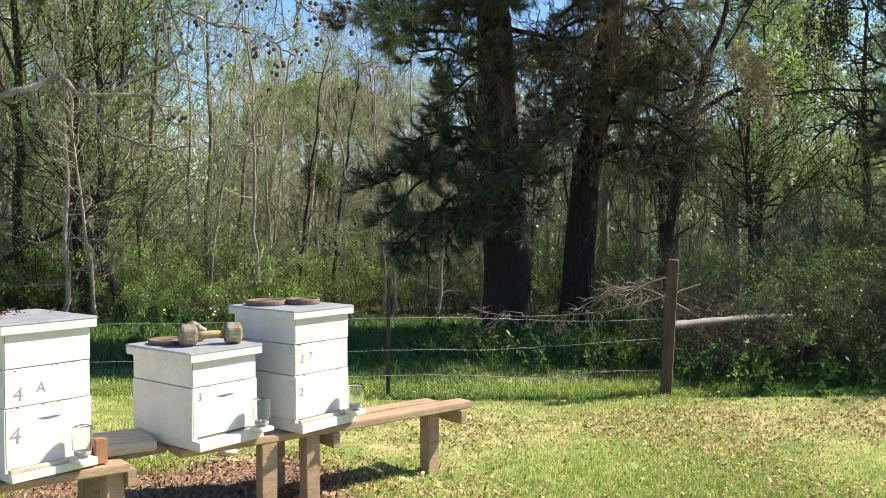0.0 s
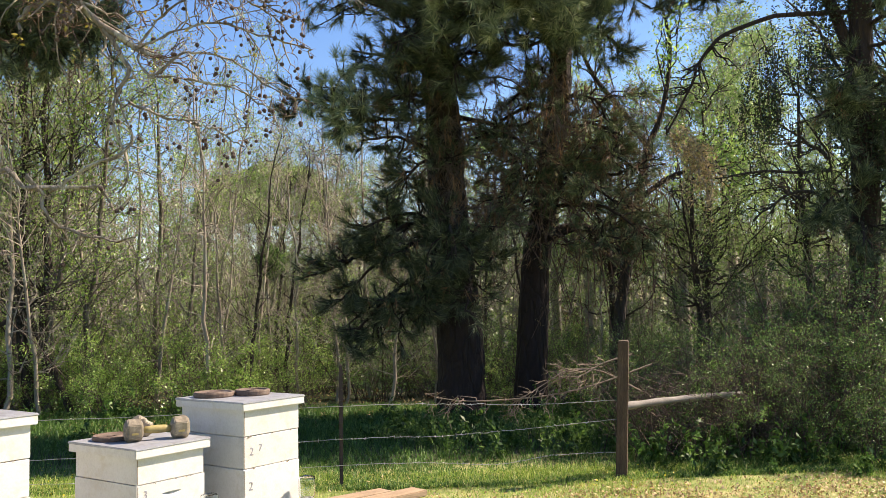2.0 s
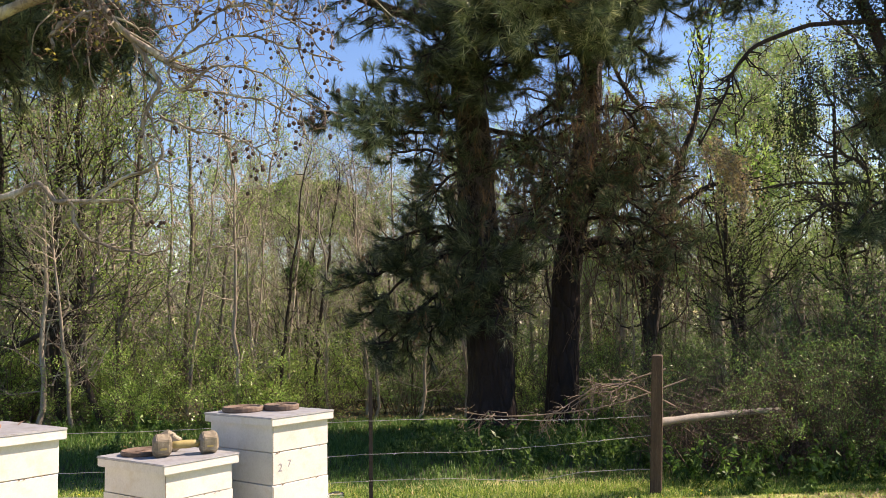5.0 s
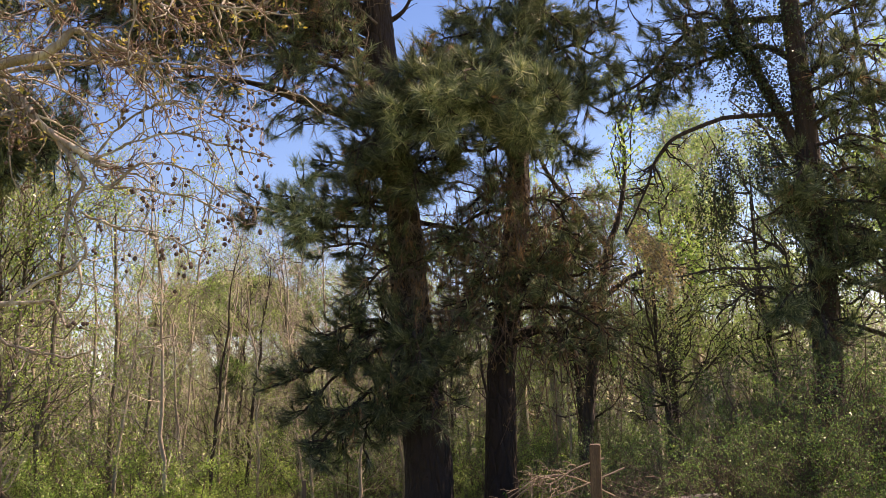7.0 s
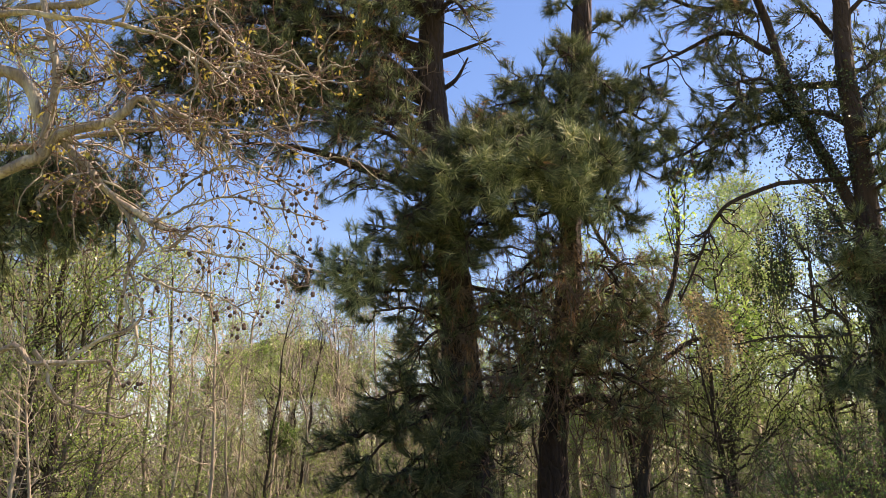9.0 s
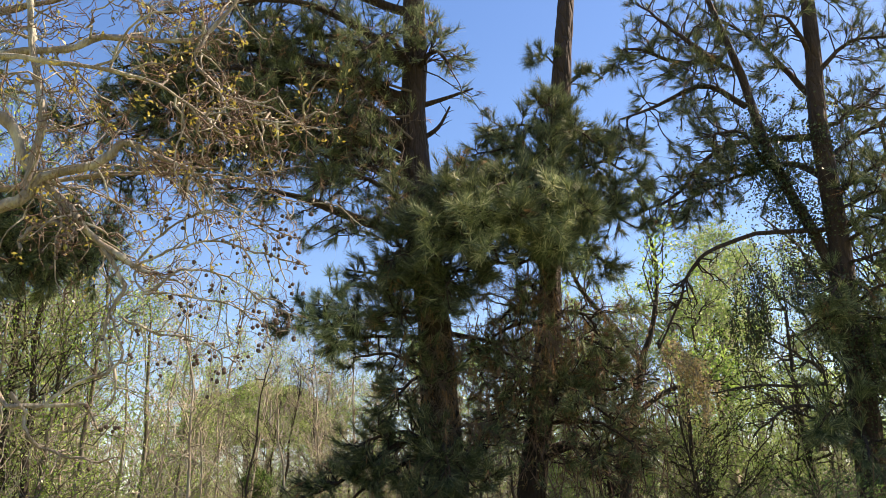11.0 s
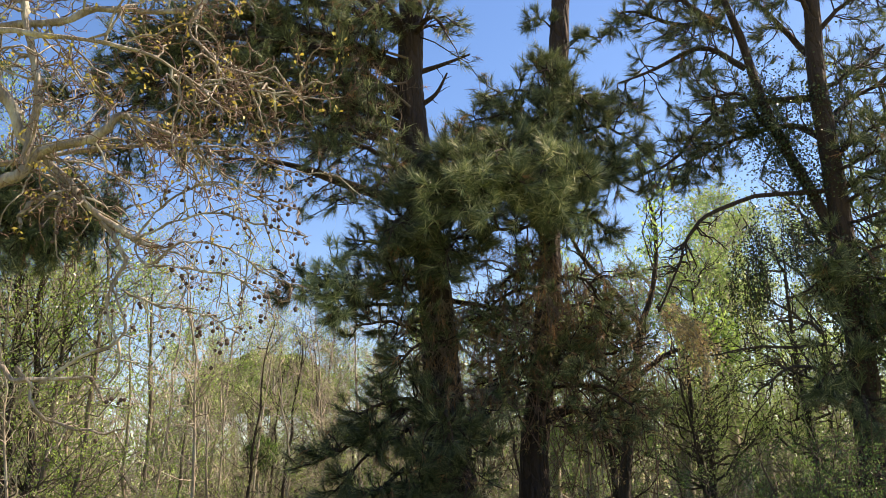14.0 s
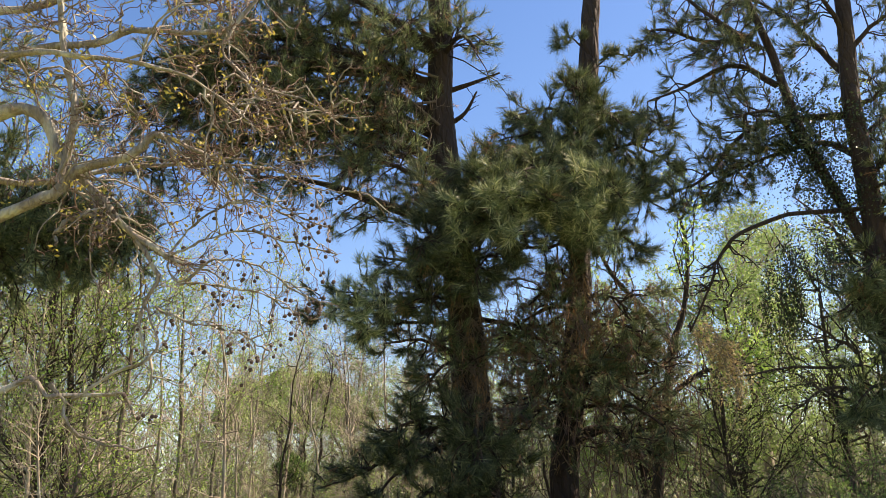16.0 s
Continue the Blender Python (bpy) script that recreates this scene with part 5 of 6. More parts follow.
    outer = [
        ([(-1.36, 6, 4.03), (-1.1, 6, 3.86), (-0.82, 6, 3.73), (-0.55, 6, 3.63)], 0.009, 0.0035),
        ([(-1.42, 6, 4.11), (-1.02, 6, 4.04), (-0.7, 6, 3.85), (-0.36, 6, 3.8)], 0.009, 0.0035),
        ([(-1.71, 6, 3.38), (-1.44, 6, 3.47), (-1.17, 6, 3.55), (-0.9, 6, 3.46), (-0.55, 6, 3.34)], 0.01, 0.0035),
        ([(-1.64, 6, 3.18), (-1.36, 6, 3.13), (-1.01, 6, 3.02), (-0.7, 6, 2.87)], 0.008, 0.0035),
        ([(-1.71, 6, 3.38), (-1.49, 6, 3.66), (-1.18, 6, 3.78), (-0.9, 6, 3.64), (-0.7, 6, 3.43)], 0.01, 0.0035)]
    limbs = upper + lower + behind + outer
    curves = []
    for pts, ra, rb in limbs:
        P = smooth_line(pts, 26)
        P[1:] += np.cumsum(rng.normal(size=(25, 3)), 0) * 0.008
        g = Geo()
        tubes(g, P[None], (np.linspace(ra, rb, 26) * rng.uniform(0.68, 1.0, 26))[None], 8)
        g.v[0] += rng.normal(size=g.v[0].shape) * 0.003
        part("limb", g, GUMBARK, t, smooth=True)
        curves.append(P)
    A = np.array(curves)
    main = A[[0, 1, 2, 3, 5, 12, 13, 14]]
    s1 = shoots(rng, main, 19, 0.72, (30, 85), -0.1, 9, 0.25, 1.0, 0.055, 0.35)
    s2 = shoots(rng, s1, 5, 0.36, (30, 80), 0.12, 7, 0.15, 1.0, 0.07)
    s3 = shoots(rng, s2, 1, 0.18, (30, 80), 0.1, 5, 0.2, 1.0, 0.08)
    low = np.concatenate([shoots(rng, A[[6, 9, 10, 11]], 9, 0.3, (35, 85), 0.05, 6, 0.3, 1.0, 0.07), shoots(rng, A[[7, 8]], 12, 0.3, (30, 85), -0.2, 6, 0.15, 1.0, 0.07), shoots(rng, A[15:], 11, 0.34, (30, 85), -0.1, 6, 0.15, 1.0, 0.07)])
    low2 = shoots(rng, low[-79:], 2, 0.15, (30, 80), -0.1, 4, 0.2, 1.0, 0.08)
    g, fine = Geo(), Geo()
    tubes(g, s1, taper_r(len(s1), 9, 0.0095, 0.0035), 5)
    tubes(g, low, taper_r(len(low), 6, 0.006, 0.0025), 4)
    tubes(fine, s2, taper_r(len(s2), 7, 0.0042, 0.0022), 4)
    tubes(fine, low2, taper_r(len(low2), 4, 0.003, 0.0017), 3)
    tubes(fine, s3, taper_r(len(s3), 5, 0.0028, 0.0016), 3)
    tagged(part("twigwork", g, GUMBARK, t), kind="stuff")
    tagged(part("fine_twigwork", fine, REDTWIG, t, "fine reddish brown twigs"), kind="stuff")
    part("young_leaves", leaves(Geo(), rng, leaf_spots(rng, s3[::3], 6, 0.025, 0.6), 0.038), YELLOW, t, "small yellow-green bursting leaves")
    # seed balls hanging on stalks
    ball = turned([(0.002, -0.014), (0.011, -0.010), (0.0155, 0.0), (0.011, 0.010), (0.002, 0.014)], 8)
    for v in ball.verts:
        v.co *= 1 + rng.uniform(-0.12, 0.25)
    first = part("seed_ball", ball, BALL, t)
    spots = np.concatenate([s2[rng.permutation(len(s2))[:90], -1], low[:36:3, -1], low[-79::2, -1], low2[::5, -1]])
    ends = np.repeat(spots, rng.integers(1, 4, len(spots)), 0)
    ends = ends + rng.normal(size=ends.shape) * 0.022
    ends = ends[ends[:, 2] < 4.3]
    stalks = Geo()
    top = ends
    drop = rng.uniform(0.03, 0.09, len(ends))
    bot = top - np.stack([rng.normal(size=len(ends)) * 0.01, rng.normal(size=len(ends)) * 0.01, drop], -1)
    tubes(stalks, np.stack([top, (top + bot) / 2 + 0.004, bot], 1), taper_r(len(ends), 3, 0.0014, 0.0014), 3)
    tagged(part("stalkwork", stalks, REDTWIG, t), kind="stuff")
    for i, p in enumerate(bot):
        ob = first if i == 0 else new("seed_ball", first.data)
        ob.parent = t
        ob.matrix_local = Matrix.Translation(p) @ Matrix.Rotation(i * 1.7, 4, (0.3, 0.5, 0.8)) @ Matrix.Scale(0.72 + 0.35 * ((i * 37) % 10) / 10, 4)


def side_pine():
    t = tree("pine_tree", "pine at the edge of the yard with one dark low bough", group="big pines")
    trunk_part(t, [(-8.4, 12.3, -0.1), (-8.3, 12.3, 4), (-8.2, 12.3, 9)], [0.24, 0.2, 0.12], PINEBARK, 10, 18, seed=9)
    pine_boughs(t, [[(-8.3, 12.3, 5.6), (-6.6, 12, 5.9), (-5.3, 12, 5.75), (-4.2, 12, 5.4)], [(-8.3, 12.3, 5.2), (-6.4, 12.1, 5.3), (-5.2, 12, 5.2), (-4.5, 12, 5.1)],
                    [(-8.3, 12.3, 6.6), (-7, 12, 6.9), (-5.8, 12, 6.8)], [(-8.2, 12.3, 8), (-7, 12, 8.4), (-5.6, 12, 8.2)],
                    [(-8.3, 12.3, 5.4), (-6.0, 11.9, 5.8), (-4.9, 11.8, 5.7), (-3.8, 11.8, 5.5)], [(-8.3, 12.3, 5.3), (-6.0, 11.9, 5.4), (-4.8, 11.8, 5.35), (-3.9, 11.8, 5.25)],
                    [(-6.2, 12, 5.85), (-5.2, 11.8, 5.9), (-4.4, 11.7, 5.75)]], 95, 1.8, 0.05)


pine_a()
pine_b()
ivy_pine()
fork_tree()
mistletoe()
vine_tangle()
woodland()
leaning_trees()
back_trees()
round_tree()
far_woods()
undergrowth()
gum_tree()
side_pine()


# ---- hives ----
def hive_box(w, d, z0, z1, scoop=True):
    """A wooden hive box, its front at -y, with a scooped hand hold in the front."""
    bm = bmesh.new()
    x, y = w / 2, d / 2
    lo = [bm.verts.new(p) for p in ((-x, -y, z0), (x, -y, z0), (x, y, z0), (-x, y, z0))]
    hi = [bm.verts.new(p) for p in ((-x, -y, z1), (x, -y, z1), (x, y, z1), (-x, y, z1))]
    for i in range(1, 4):
        j = (i + 1) % 4
        bm.faces.new((lo[i], lo[j], hi[j], hi[i]))
    bm.faces.new(lo[::-1])
    bm.faces.new(hi)
    if not scoop:
        bm.faces.new((lo[0], lo[1], hi[1], hi[0]))
        bmesh.ops.bevel(bm, geom=bm.edges[:], offset=0.003, segments=1, affect="EDGES")
        return bm
    zc = z0 + (z1 - z0) * 0.76
    rim, deep = [], []
    n = 9
    for i in range(n):
        u = -1 + 2 * i / (n - 1)
        rim.append(bm.verts.new((u * 0.066, -y, zc + 0.004 * (1 - u * u))))
        deep.append(bm.verts.new((u * 0.06, -y + 0.028 * (1 - u * u) + 0.001, zc + 0.001)))
    for i in range(n - 2, 0, -1):
        u = -1 + 2 * i / (n - 1)
        rim.append(bm.verts.new((u * 0.066, -y, zc - 0.024 * (1 - u * u))))
        deep.append(bm.verts.new((u * 0.06, -y + 0.012 * (1 - u * u), zc - 0.012 * (1 - u * u))))
    m = len(rim)
    top_arc, low_arc = rim[:n], [rim[0]] + rim[:n - 2:-1]
    bm.faces.new([hi[0], *top_arc, hi[1]])
    bm.faces.new([lo[0], lo[1], *low_arc[::-1]])
    bm.faces.new((lo[0], rim[0], hi[0]))
    bm.faces.new((lo[1], hi[1], rim[n - 1]))
    for i in range(m):
        j = (i + 1) % m
        bm.faces.new((rim[i], rim[j], deep[j], deep[i]))
    bm.faces.new(deep)
    bmesh.ops.recalc_face_normals(bm, faces=bm.faces[:])
    return bm


def writing(text, size, at, parent, mat=INK):
    """A hand-written mark on the front of a box, made from letters and laid just proud of the wood."""
    cu = bpy.data.curves.new("mark", "FONT")
    cu.body, cu.size, cu.extrude = text, size, 0.0004
    tmp = bpy.data.objects.new("mark", cu)
    scene.collection.objects.link(tmp)
    me = bpy.data.meshes.new_from_object(tmp.evaluated_get(bpy.context.evaluated_depsgraph_get()))
    bpy.data.objects.remove(tmp)
    me.materials.append(mat)
    ob = new("written_mark", me)
    ob.parent = parent
    ob.matrix_local = Matrix.Translation(at) @ Matrix.Rotation(radians(90), 4, "X") @ Matrix.Rotation(radians(-4), 4, "Z")
    return ob


def dirt_scuffs(w, d, z, parent, seed):
    """Dark gnawed spots along a seam."""
    rng = np.random.default_rng(seed)
    n = 7
    c = np.stack([rng.uniform(-w / 2, w / 2, n), np.full(n, -d / 2 - 0.0022), z + rng.normal(size=n) * 0.004], -1)
    s = rng.uniform(0.001, 0.005, n)
    a = np.arange(6) * np.pi / 3
    V = c[:, None] + np.stack([np.cos(a) * 1.8 + 0 * a, 0 * a, np.sin(a) * 0.8], -1)[None] * s[:, None, None]
    g = Geo()
    idx = np.arange(n)[:, None] * 6
    g.add(V, np.concatenate([idx + np.array([[0, 1, 2, 3]]), idx + np.array([[0, 3, 4, 5]])]))
    tagged(part("scuff", g, DARKSPOT, parent), kind="stuff")


DARKSPOT = surface("gnawed_wood_and_gap_dark", [(0.3, (0.10, 0.07, 0.05)), (0.7, (0.26, 0.19, 0.13))], 90, 10, 0.9, 0.2, 0.002)


def hive(corner, yaw, levels, marks, label, scooped=True, cleat=False):
    """levels: heights of the base, floor board, each seam and the lid's top. corner: the near front corner."""
    w, d = 0.41, 0.51
    zb, zs, top, lid0, lid1 = levels[0], levels[1:-2], levels[-3], levels[-2], levels[-1]
    centre = Matrix.Translation((corner[0], corner[1], 0)) @ Matrix.Rotation(yaw, 4, "Z") @ Matrix.Translation((w / 2, d / 2, 0))
    h = thing("beehive", label, "beehive", "white hives on the stand", centre)
    floor = block(w, d + 0.06, zs[0] - zb - 0.012, (0, -0.03, zb), 0.003)
    part("bottom_board", floor, WHITE, h, "weathered white bottom board with an entrance ledge")
    # Solid dark strip set in the entrance slot to paint its shade.
    part("entrance_slot", block(w - 0.06, 0.02, 0.012, (0, -d / 2 + 0.012, zs[0] - 0.012), 0.0), DARKSPOT, h, "dark strip painting the shade of the narrow entrance gap")
    if cleat:
        part("entrance_cleat", block(w * 0.92, 0.022, 0.018, (-0.015, -d / 2 - 0.035, zs[0] - 0.011), 0.003, 0.002, 4), GREYBOARD, h, "grey wooden cleat across the entrance ledge")
    part("side_rail", block(0.03, d, 0.012, (-w / 2 + 0.015, 0, zs[0] - 0.012), 0.001), WHITE, h)
    part("side_rail", block(0.03, d, 0.012, (w / 2 - 0.015, 0, zs[0] - 0.012), 0.001), WHITE, h)
    for i, (a, b) in enumerate(zip(zs, zs[1:])):
        off = (0.003, -0.002, 0.002)[i % 3]
        deep = b - a > 0.2
        box = part("deep_box" if deep else "super_box", hive_box(w + off, d + off, a + 0.0015, b - 0.0015, scoop=i == 0 and scooped), WHITE, h)
        for text, size, mx, mz in marks.get(i, ()):
            writing(text, size, (mx, -(d + off) / 2 - 0.0012, a + mz), box)
        part("corner_joint", block(0.003, 0.0012, b - a - 0.012, (0.005 - w / 2, -(d + off) / 2 - 0.0004, a + 0.006), 0), DARKSPOT, box, "dark weathered joint at the box corner")
        if i:
            dirt_scuffs(w, d, a, box, i + int(lid1 * 100))
    lid = part("lid", block(w + 0.05, d + 0.05, lid1 - lid0 - 0.004, (0, 0, lid0), 0.004), WHITE, h, "white wooden telescoping lid")
    sheet = block(w + 0.056, d + 0.056, 0.012, (0, 0, lid1 - 0.010), 0.004, 0.0015, 3)
    part("cover_sheet", sheet, METAL, lid, "dull galvanised metal cover sheet")
    return h


YAW3, YAW2, YAW1 = radians(51.3), radians(52.0), radians(52.0)
hive3 = hive((-0.806, 4.8), YAW3, (0.44, 0.505, 0.748, 0.919, 1.075, 1.058, 1.105), {0: [("2", 0.065, -0.175, 0.13)], 1: [("2", 0.06, -0.165, 0.07), ("7", 0.055, -0.10, 0.085)]},
             "tall white beehive of three boxes on the wooden stand", False, True)
hive2 = hive((-1.251, 4.4), YAW2, (0.445, 0.505, 0.757, 0.905, 0.886, 0.936), {0: [("3", 0.055, -0.172, 0.185)]}, "short white beehive of two boxes on the wooden stand")
hive1 = hive((-1.933, 3.887), YAW1, (0.44, 0.49, 0.762, 0.936, 1.10, 1.09, 1.14),
             {0: [("4", 0.105, -0.185, 0.115)], 1: [("4", 0.09, -0.165, 0.03), ("A", 0.07, -0.06, 0.055)]}, "large white beehive of three boxes, dappled by branch shadow", True, True)


def on_hive(h, lx, ly, lz, turn=0.0):
    return h.matrix_world @ Matrix.Translation((lx, ly, lz)) @ Matrix.Rotation(turn, 4, "Z")


bpy.context.view_layer.update()


def weight_plate(at, r, hgt, label):
    t = thing("weight_plate", label, "weight plate", "weights on the lids", at)
    bm = turned([(r * 0.13, 0.004), (r * 0.13, hgt - 0.004), (r * 0.32, hgt - 0.003), (r * 0.36, hgt * 0.72), (r * 0.80, hgt * 0.70), (r * 0.85, hgt - 0.002), (r * 0.96, hgt),
                 (r, hgt * 0.75), (r, hgt * 0.2), (r * 0.97, 0.0), (r * 0.13, 0.0)], 28)
    bmesh.ops.delete(bm, geom=[f for f in bm.faces if len(f.verts) > 4], context="FACES")
    part("disc", bm, RUST, t, smooth=False)
    return t


def hex_dumbbell(at):
    t = thing("dumbbell", "worn iron hex dumbbell with yellowed handle on a hive lid", "dumbbell", "weights on the lids", at)
    for s in (-1, 1):
        bm = bmesh.new()
        rings = []
        for x, r in ((0, 0.030), (0.012, 0.048), (0.062, 0.050), (0.074, 0.036)):
            rings.append([bm.verts.new((s * (0.055 + x), r * math.cos(math.pi / 3 * i + math.pi / 6), 0.0433 + r * math.sin(math.pi / 3 * i + math.pi / 6))) for i in range(6)])
        for a, b in zip(rings, rings[1:]):
            for i in range(6):
                bm.faces.new((a[i], a[(i + 1) % 6], b[(i + 1) % 6], b[i]))
        bm.faces.new(rings[0][::-1])
        bm.faces.new(rings[-1])
        bmesh.ops.recalc_face_normals(bm, faces=bm.faces[:])
        bmesh.ops.bevel(bm, geom=bm.edges[:], offset=0.003, segments=2, affect="EDGES")
        head = part("hex_head", bm, IRON, t)
        part("cast_figure", block(0.026, 0.002, 0.008, (s * 0.092, -0.0445, 0.030), 0.0006), BRASS, head, "raised cast weight figure")
    bar = turned([(0.013, -0.06), (0.016, -0.03), (0.0175, 0.0), (0.016, 0.03), (0.013, 0.06)], 14)
    bmesh.ops.rotate(bar, verts=bar.verts[:], matrix=Matrix.Rotation(radians(90), 3, "Y"))
    bmesh.ops.translate(bar, verts=bar.verts[:], vec=(0, 0, 0.0433))
    part("handle", bar, BRASS, t, "yellowed metal handle", smooth=True)
    return t


weight_plate(on_hive(hive3, -0.08, 0.13, 1.1075), 0.115, 0.028, "rusty round iron weight plate on a hive lid")
weight_plate(on_hive(hive3, 0.09, 0.0, 1.1075), 0.1, 0.032, "brown round iron weight plate on a hive lid")
weight_plate(on_hive(hive2, -0.07, 0.12, 0.9385), 0.11, 0.024, "rusty round iron weight plate beside the dumbbells")
hex_dumbbell(on_hive(hive2, 0.03, -0.10, 0.9385, radians(-28)) @ Matrix.Scale(1.25, 4))
hex_dumbbell(on_hive(hive2, 0.12, 0.15, 0.9385, radians(62)))


def feeder_jar(at, label):
    t = thing("feeder_jar", label, "jar", "feeder jars at the entrances", at)
    part("feeder_base", block(0.085, 0.10, 0.022, (0, 0, 0), 0.003), WHITE, t, "white painted wooden feeder base")
    r = 0.047
    body = turned([(r * 0.72, 0.036), (r * 0.75, 0.05), (r, 0.065), (r, 0.15), (r * 0.93, 0.165), (r * 0.6, 0.17), (r * 0.58, 0.167), (r * 0.9, 0.162), (r * 0.95, 0.148), (r * 0.95, 0.067),
                   (r * 0.7, 0.052), (r * 0.67, 0.038)], 22)
    bmesh.ops.delete(body, geom=[f for f in body.faces if len(f.verts) > 4], context="FACES")
    glass = part("glass", body, GLASS, t, "clear upturned glass jar", smooth=True)
    part("jar_bottom", turned([(r * 0.58, 0.1665), (r * 0.6, 0.1705), (r * 0.02, 0.1685), (r * 0.02, 0.1655)], 22), GLASS, glass)
    part("jar_lid", turned([(r * 0.78, 0.0355), (r * 0.8, 0.038), (r * 0.8, 0.047), (r * 0.765, 0.05)], 22), METAL, t, "metal screw lid")
    return t


for h, lx, z in ((hive3, 0.175, 0.493), (hive2, 0.165, 0.493), (hive1, 0.11, 0.478)):
    feeder_jar(on_hive(h, lx, -0.345, z), "clear glass feeder jar upturned at the hive entrance")


# ---- the stand ----
BX, BY = (0.778, 0.629), (-0.629, 0.778)


def bench_pose(s, o, z=0.0):
    """A place on the stand: s metres along it, o across it (away from the yard), from beneath the tall hive."""
    return Matrix.Translation((-0.877 + BX[0] * s + BY[0] * o, 5.12 + BX[1] * s + BY[1] * o, z)) @ Matrix.Rotation(math.atan2(BX[1], BX[0]), 4, "Z")


def plank_shape(length, width, thick, seed, warp=0.006):
    rng = random.Random(seed)
    bm = bmesh.new()
    bmesh.ops.create_grid(bm, x_segments=10, y_segments=1, size=0.5)
    for v in bm.verts:
        v.co = Vector((v.co.x * length, v.co.y * width, 0))
    ret = bmesh.ops.extrude_face_region(bm, geom=bm.faces[:])
    for v in ret["geom"]:
        if isinstance(v, bmesh.types.BMVert):
            v.co.z -= thick
    a, b, c = rng.uniform(0, 6), rng.uniform(0, 6), rng.uniform(-1, 1)
    for v in bm.verts:
        v.co.z += warp * math.sin(v.co.x * 2.1 + a) + warp * 0.5 * c * v.co.y / width
        v.co.y += warp * math.sin(v.co.x * 1.7 + b)
    bmesh.ops.recalc_face_normals(bm, faces=bm.faces[:])
    sharp = [e for e in bm.edges if len(e.link_faces) == 2 and e.calc_face_angle(0) > 0.6]
    bmesh.ops.bevel(bm, geom=sharp, offset=0.006, segments=2, affect="EDGES")
    return bm


def bench(name_label, rails, legs, beams):
    t = thing("hive_stand", name_label, "bench", "hive stands")
    for i, (a, b, o, w, z) in enumerate(rails):
        p = part("plank", plank_shape(b - a, w, 0.04, int(100 * o + a * 10) + i), LUMBER, t)
        p.matrix_local = bench_pose((a + b) / 2, o, z)
    for s, o, top in legs:
        p = part("leg", block(0.09, 0.085, top + 0.06, (0, 0, -0.06), 0.005, 0.003, int(s * 100)), LUMBER, t)
        p.matrix_local = bench_pose(s, o) @ Matrix.Rotation(0.1 * math.sin(s * 9), 4, "Z")
    for s, o, length in beams:
        p = part("cross_beam", block(0.045, length, 0.085, (0, 0, 0.309), 0.004), LUMBER, t)
        p.matrix_local = bench_pose(s, o)
    return t


bench("weathered lumber hive stand with a bare plank end",
      [(-0.78, 1.17, -0.185, 0.15, 0.436), (-0.78, 1.02, -0.028, 0.145, 0.4385), (-0.75, 0.42, 0.17, 0.14, 0.436)],
      [(0.92, -0.12, 0.393), (0.0, -0.2, 0.393), (-0.28, -0.22, 0.393), (0.0, 0.2, 0.393)],
      [(1.07, -0.08, 0.40), (0.13, -0.03, 0.5)])
bench("weathered lumber hive stand under the large hive",
      [(-2.6, -1.04, -0.215, 0.15, 0.430), (-2.6, -0.79, 0.02, 0.29, 0.4385), (-2.6, -0.95, 0.245, 0.14, 0.430)],
      [(-1.10, -0.2, 0.387), (-2.3, -0.2, 0.387), (-1.10, 0.15, 0.387), (-2.3, 0.15, 0.393)],
      [(-1.03, -0.03, 0.5), (-2.25, -0.03, 0.5)])

# a brown block beside the first jar, a pale stone and a stick on the ground
bpy.context.view_layer.update()
blk = part("wood_block", block(0.06, 0.055, 0.12, (0, 0, 0), 0.004, 0.002, 5), AMBER)
blk.matrix_world = bench_pose(-1.16, -0.215, 0.4335)
tagged(blk, "small reddish brown wooden block on the stand", "wood block")
brd = part("loose_board", plank_shape(0.30, 0.32, 0.055, 77, 0.003), GREYBOARD)
brd.matrix_world = bench_pose(-1.0, -0.01, 0.4965) @ Matrix.Rotation(radians(-6), 4, "Z")
tagged(brd, "thick weathered loose board lying on the stand", "board")
rngd = np.random.default_rng(61)
g = leaves(Geo(), rngd, rngd.normal(size=(20, 3)) * np.array([0.07, 0.09, 0.004]) + np.array([0, 0, 0.01]), 0.04, 0.4, 1.0)
deb = tagged(part("leaf_debris", g, CHIP), "few dry leaves and bits fallen on a hive lid", "leaves", kind="stuff")
deb.matrix_world = on_hive(hive1, -0.02, 0.12, 1.143)
bmS = bmesh.new()
bmesh.ops.create_icosphere(bmS, subdivisions=2, radius=0.06)
for v in bmS.verts:
    v.co = Vector((v.co.x * 1.2, v.co.y, v.co.z * 0.55)) * (1 + 0.12 * noise.noise(v.co * 14))
st = part("stone", bmS, STONE, smooth=True)
st.location = (-1.47, 6.01, 0.02)
tagged(st, "small pale stone on the bare mulch", "stone")


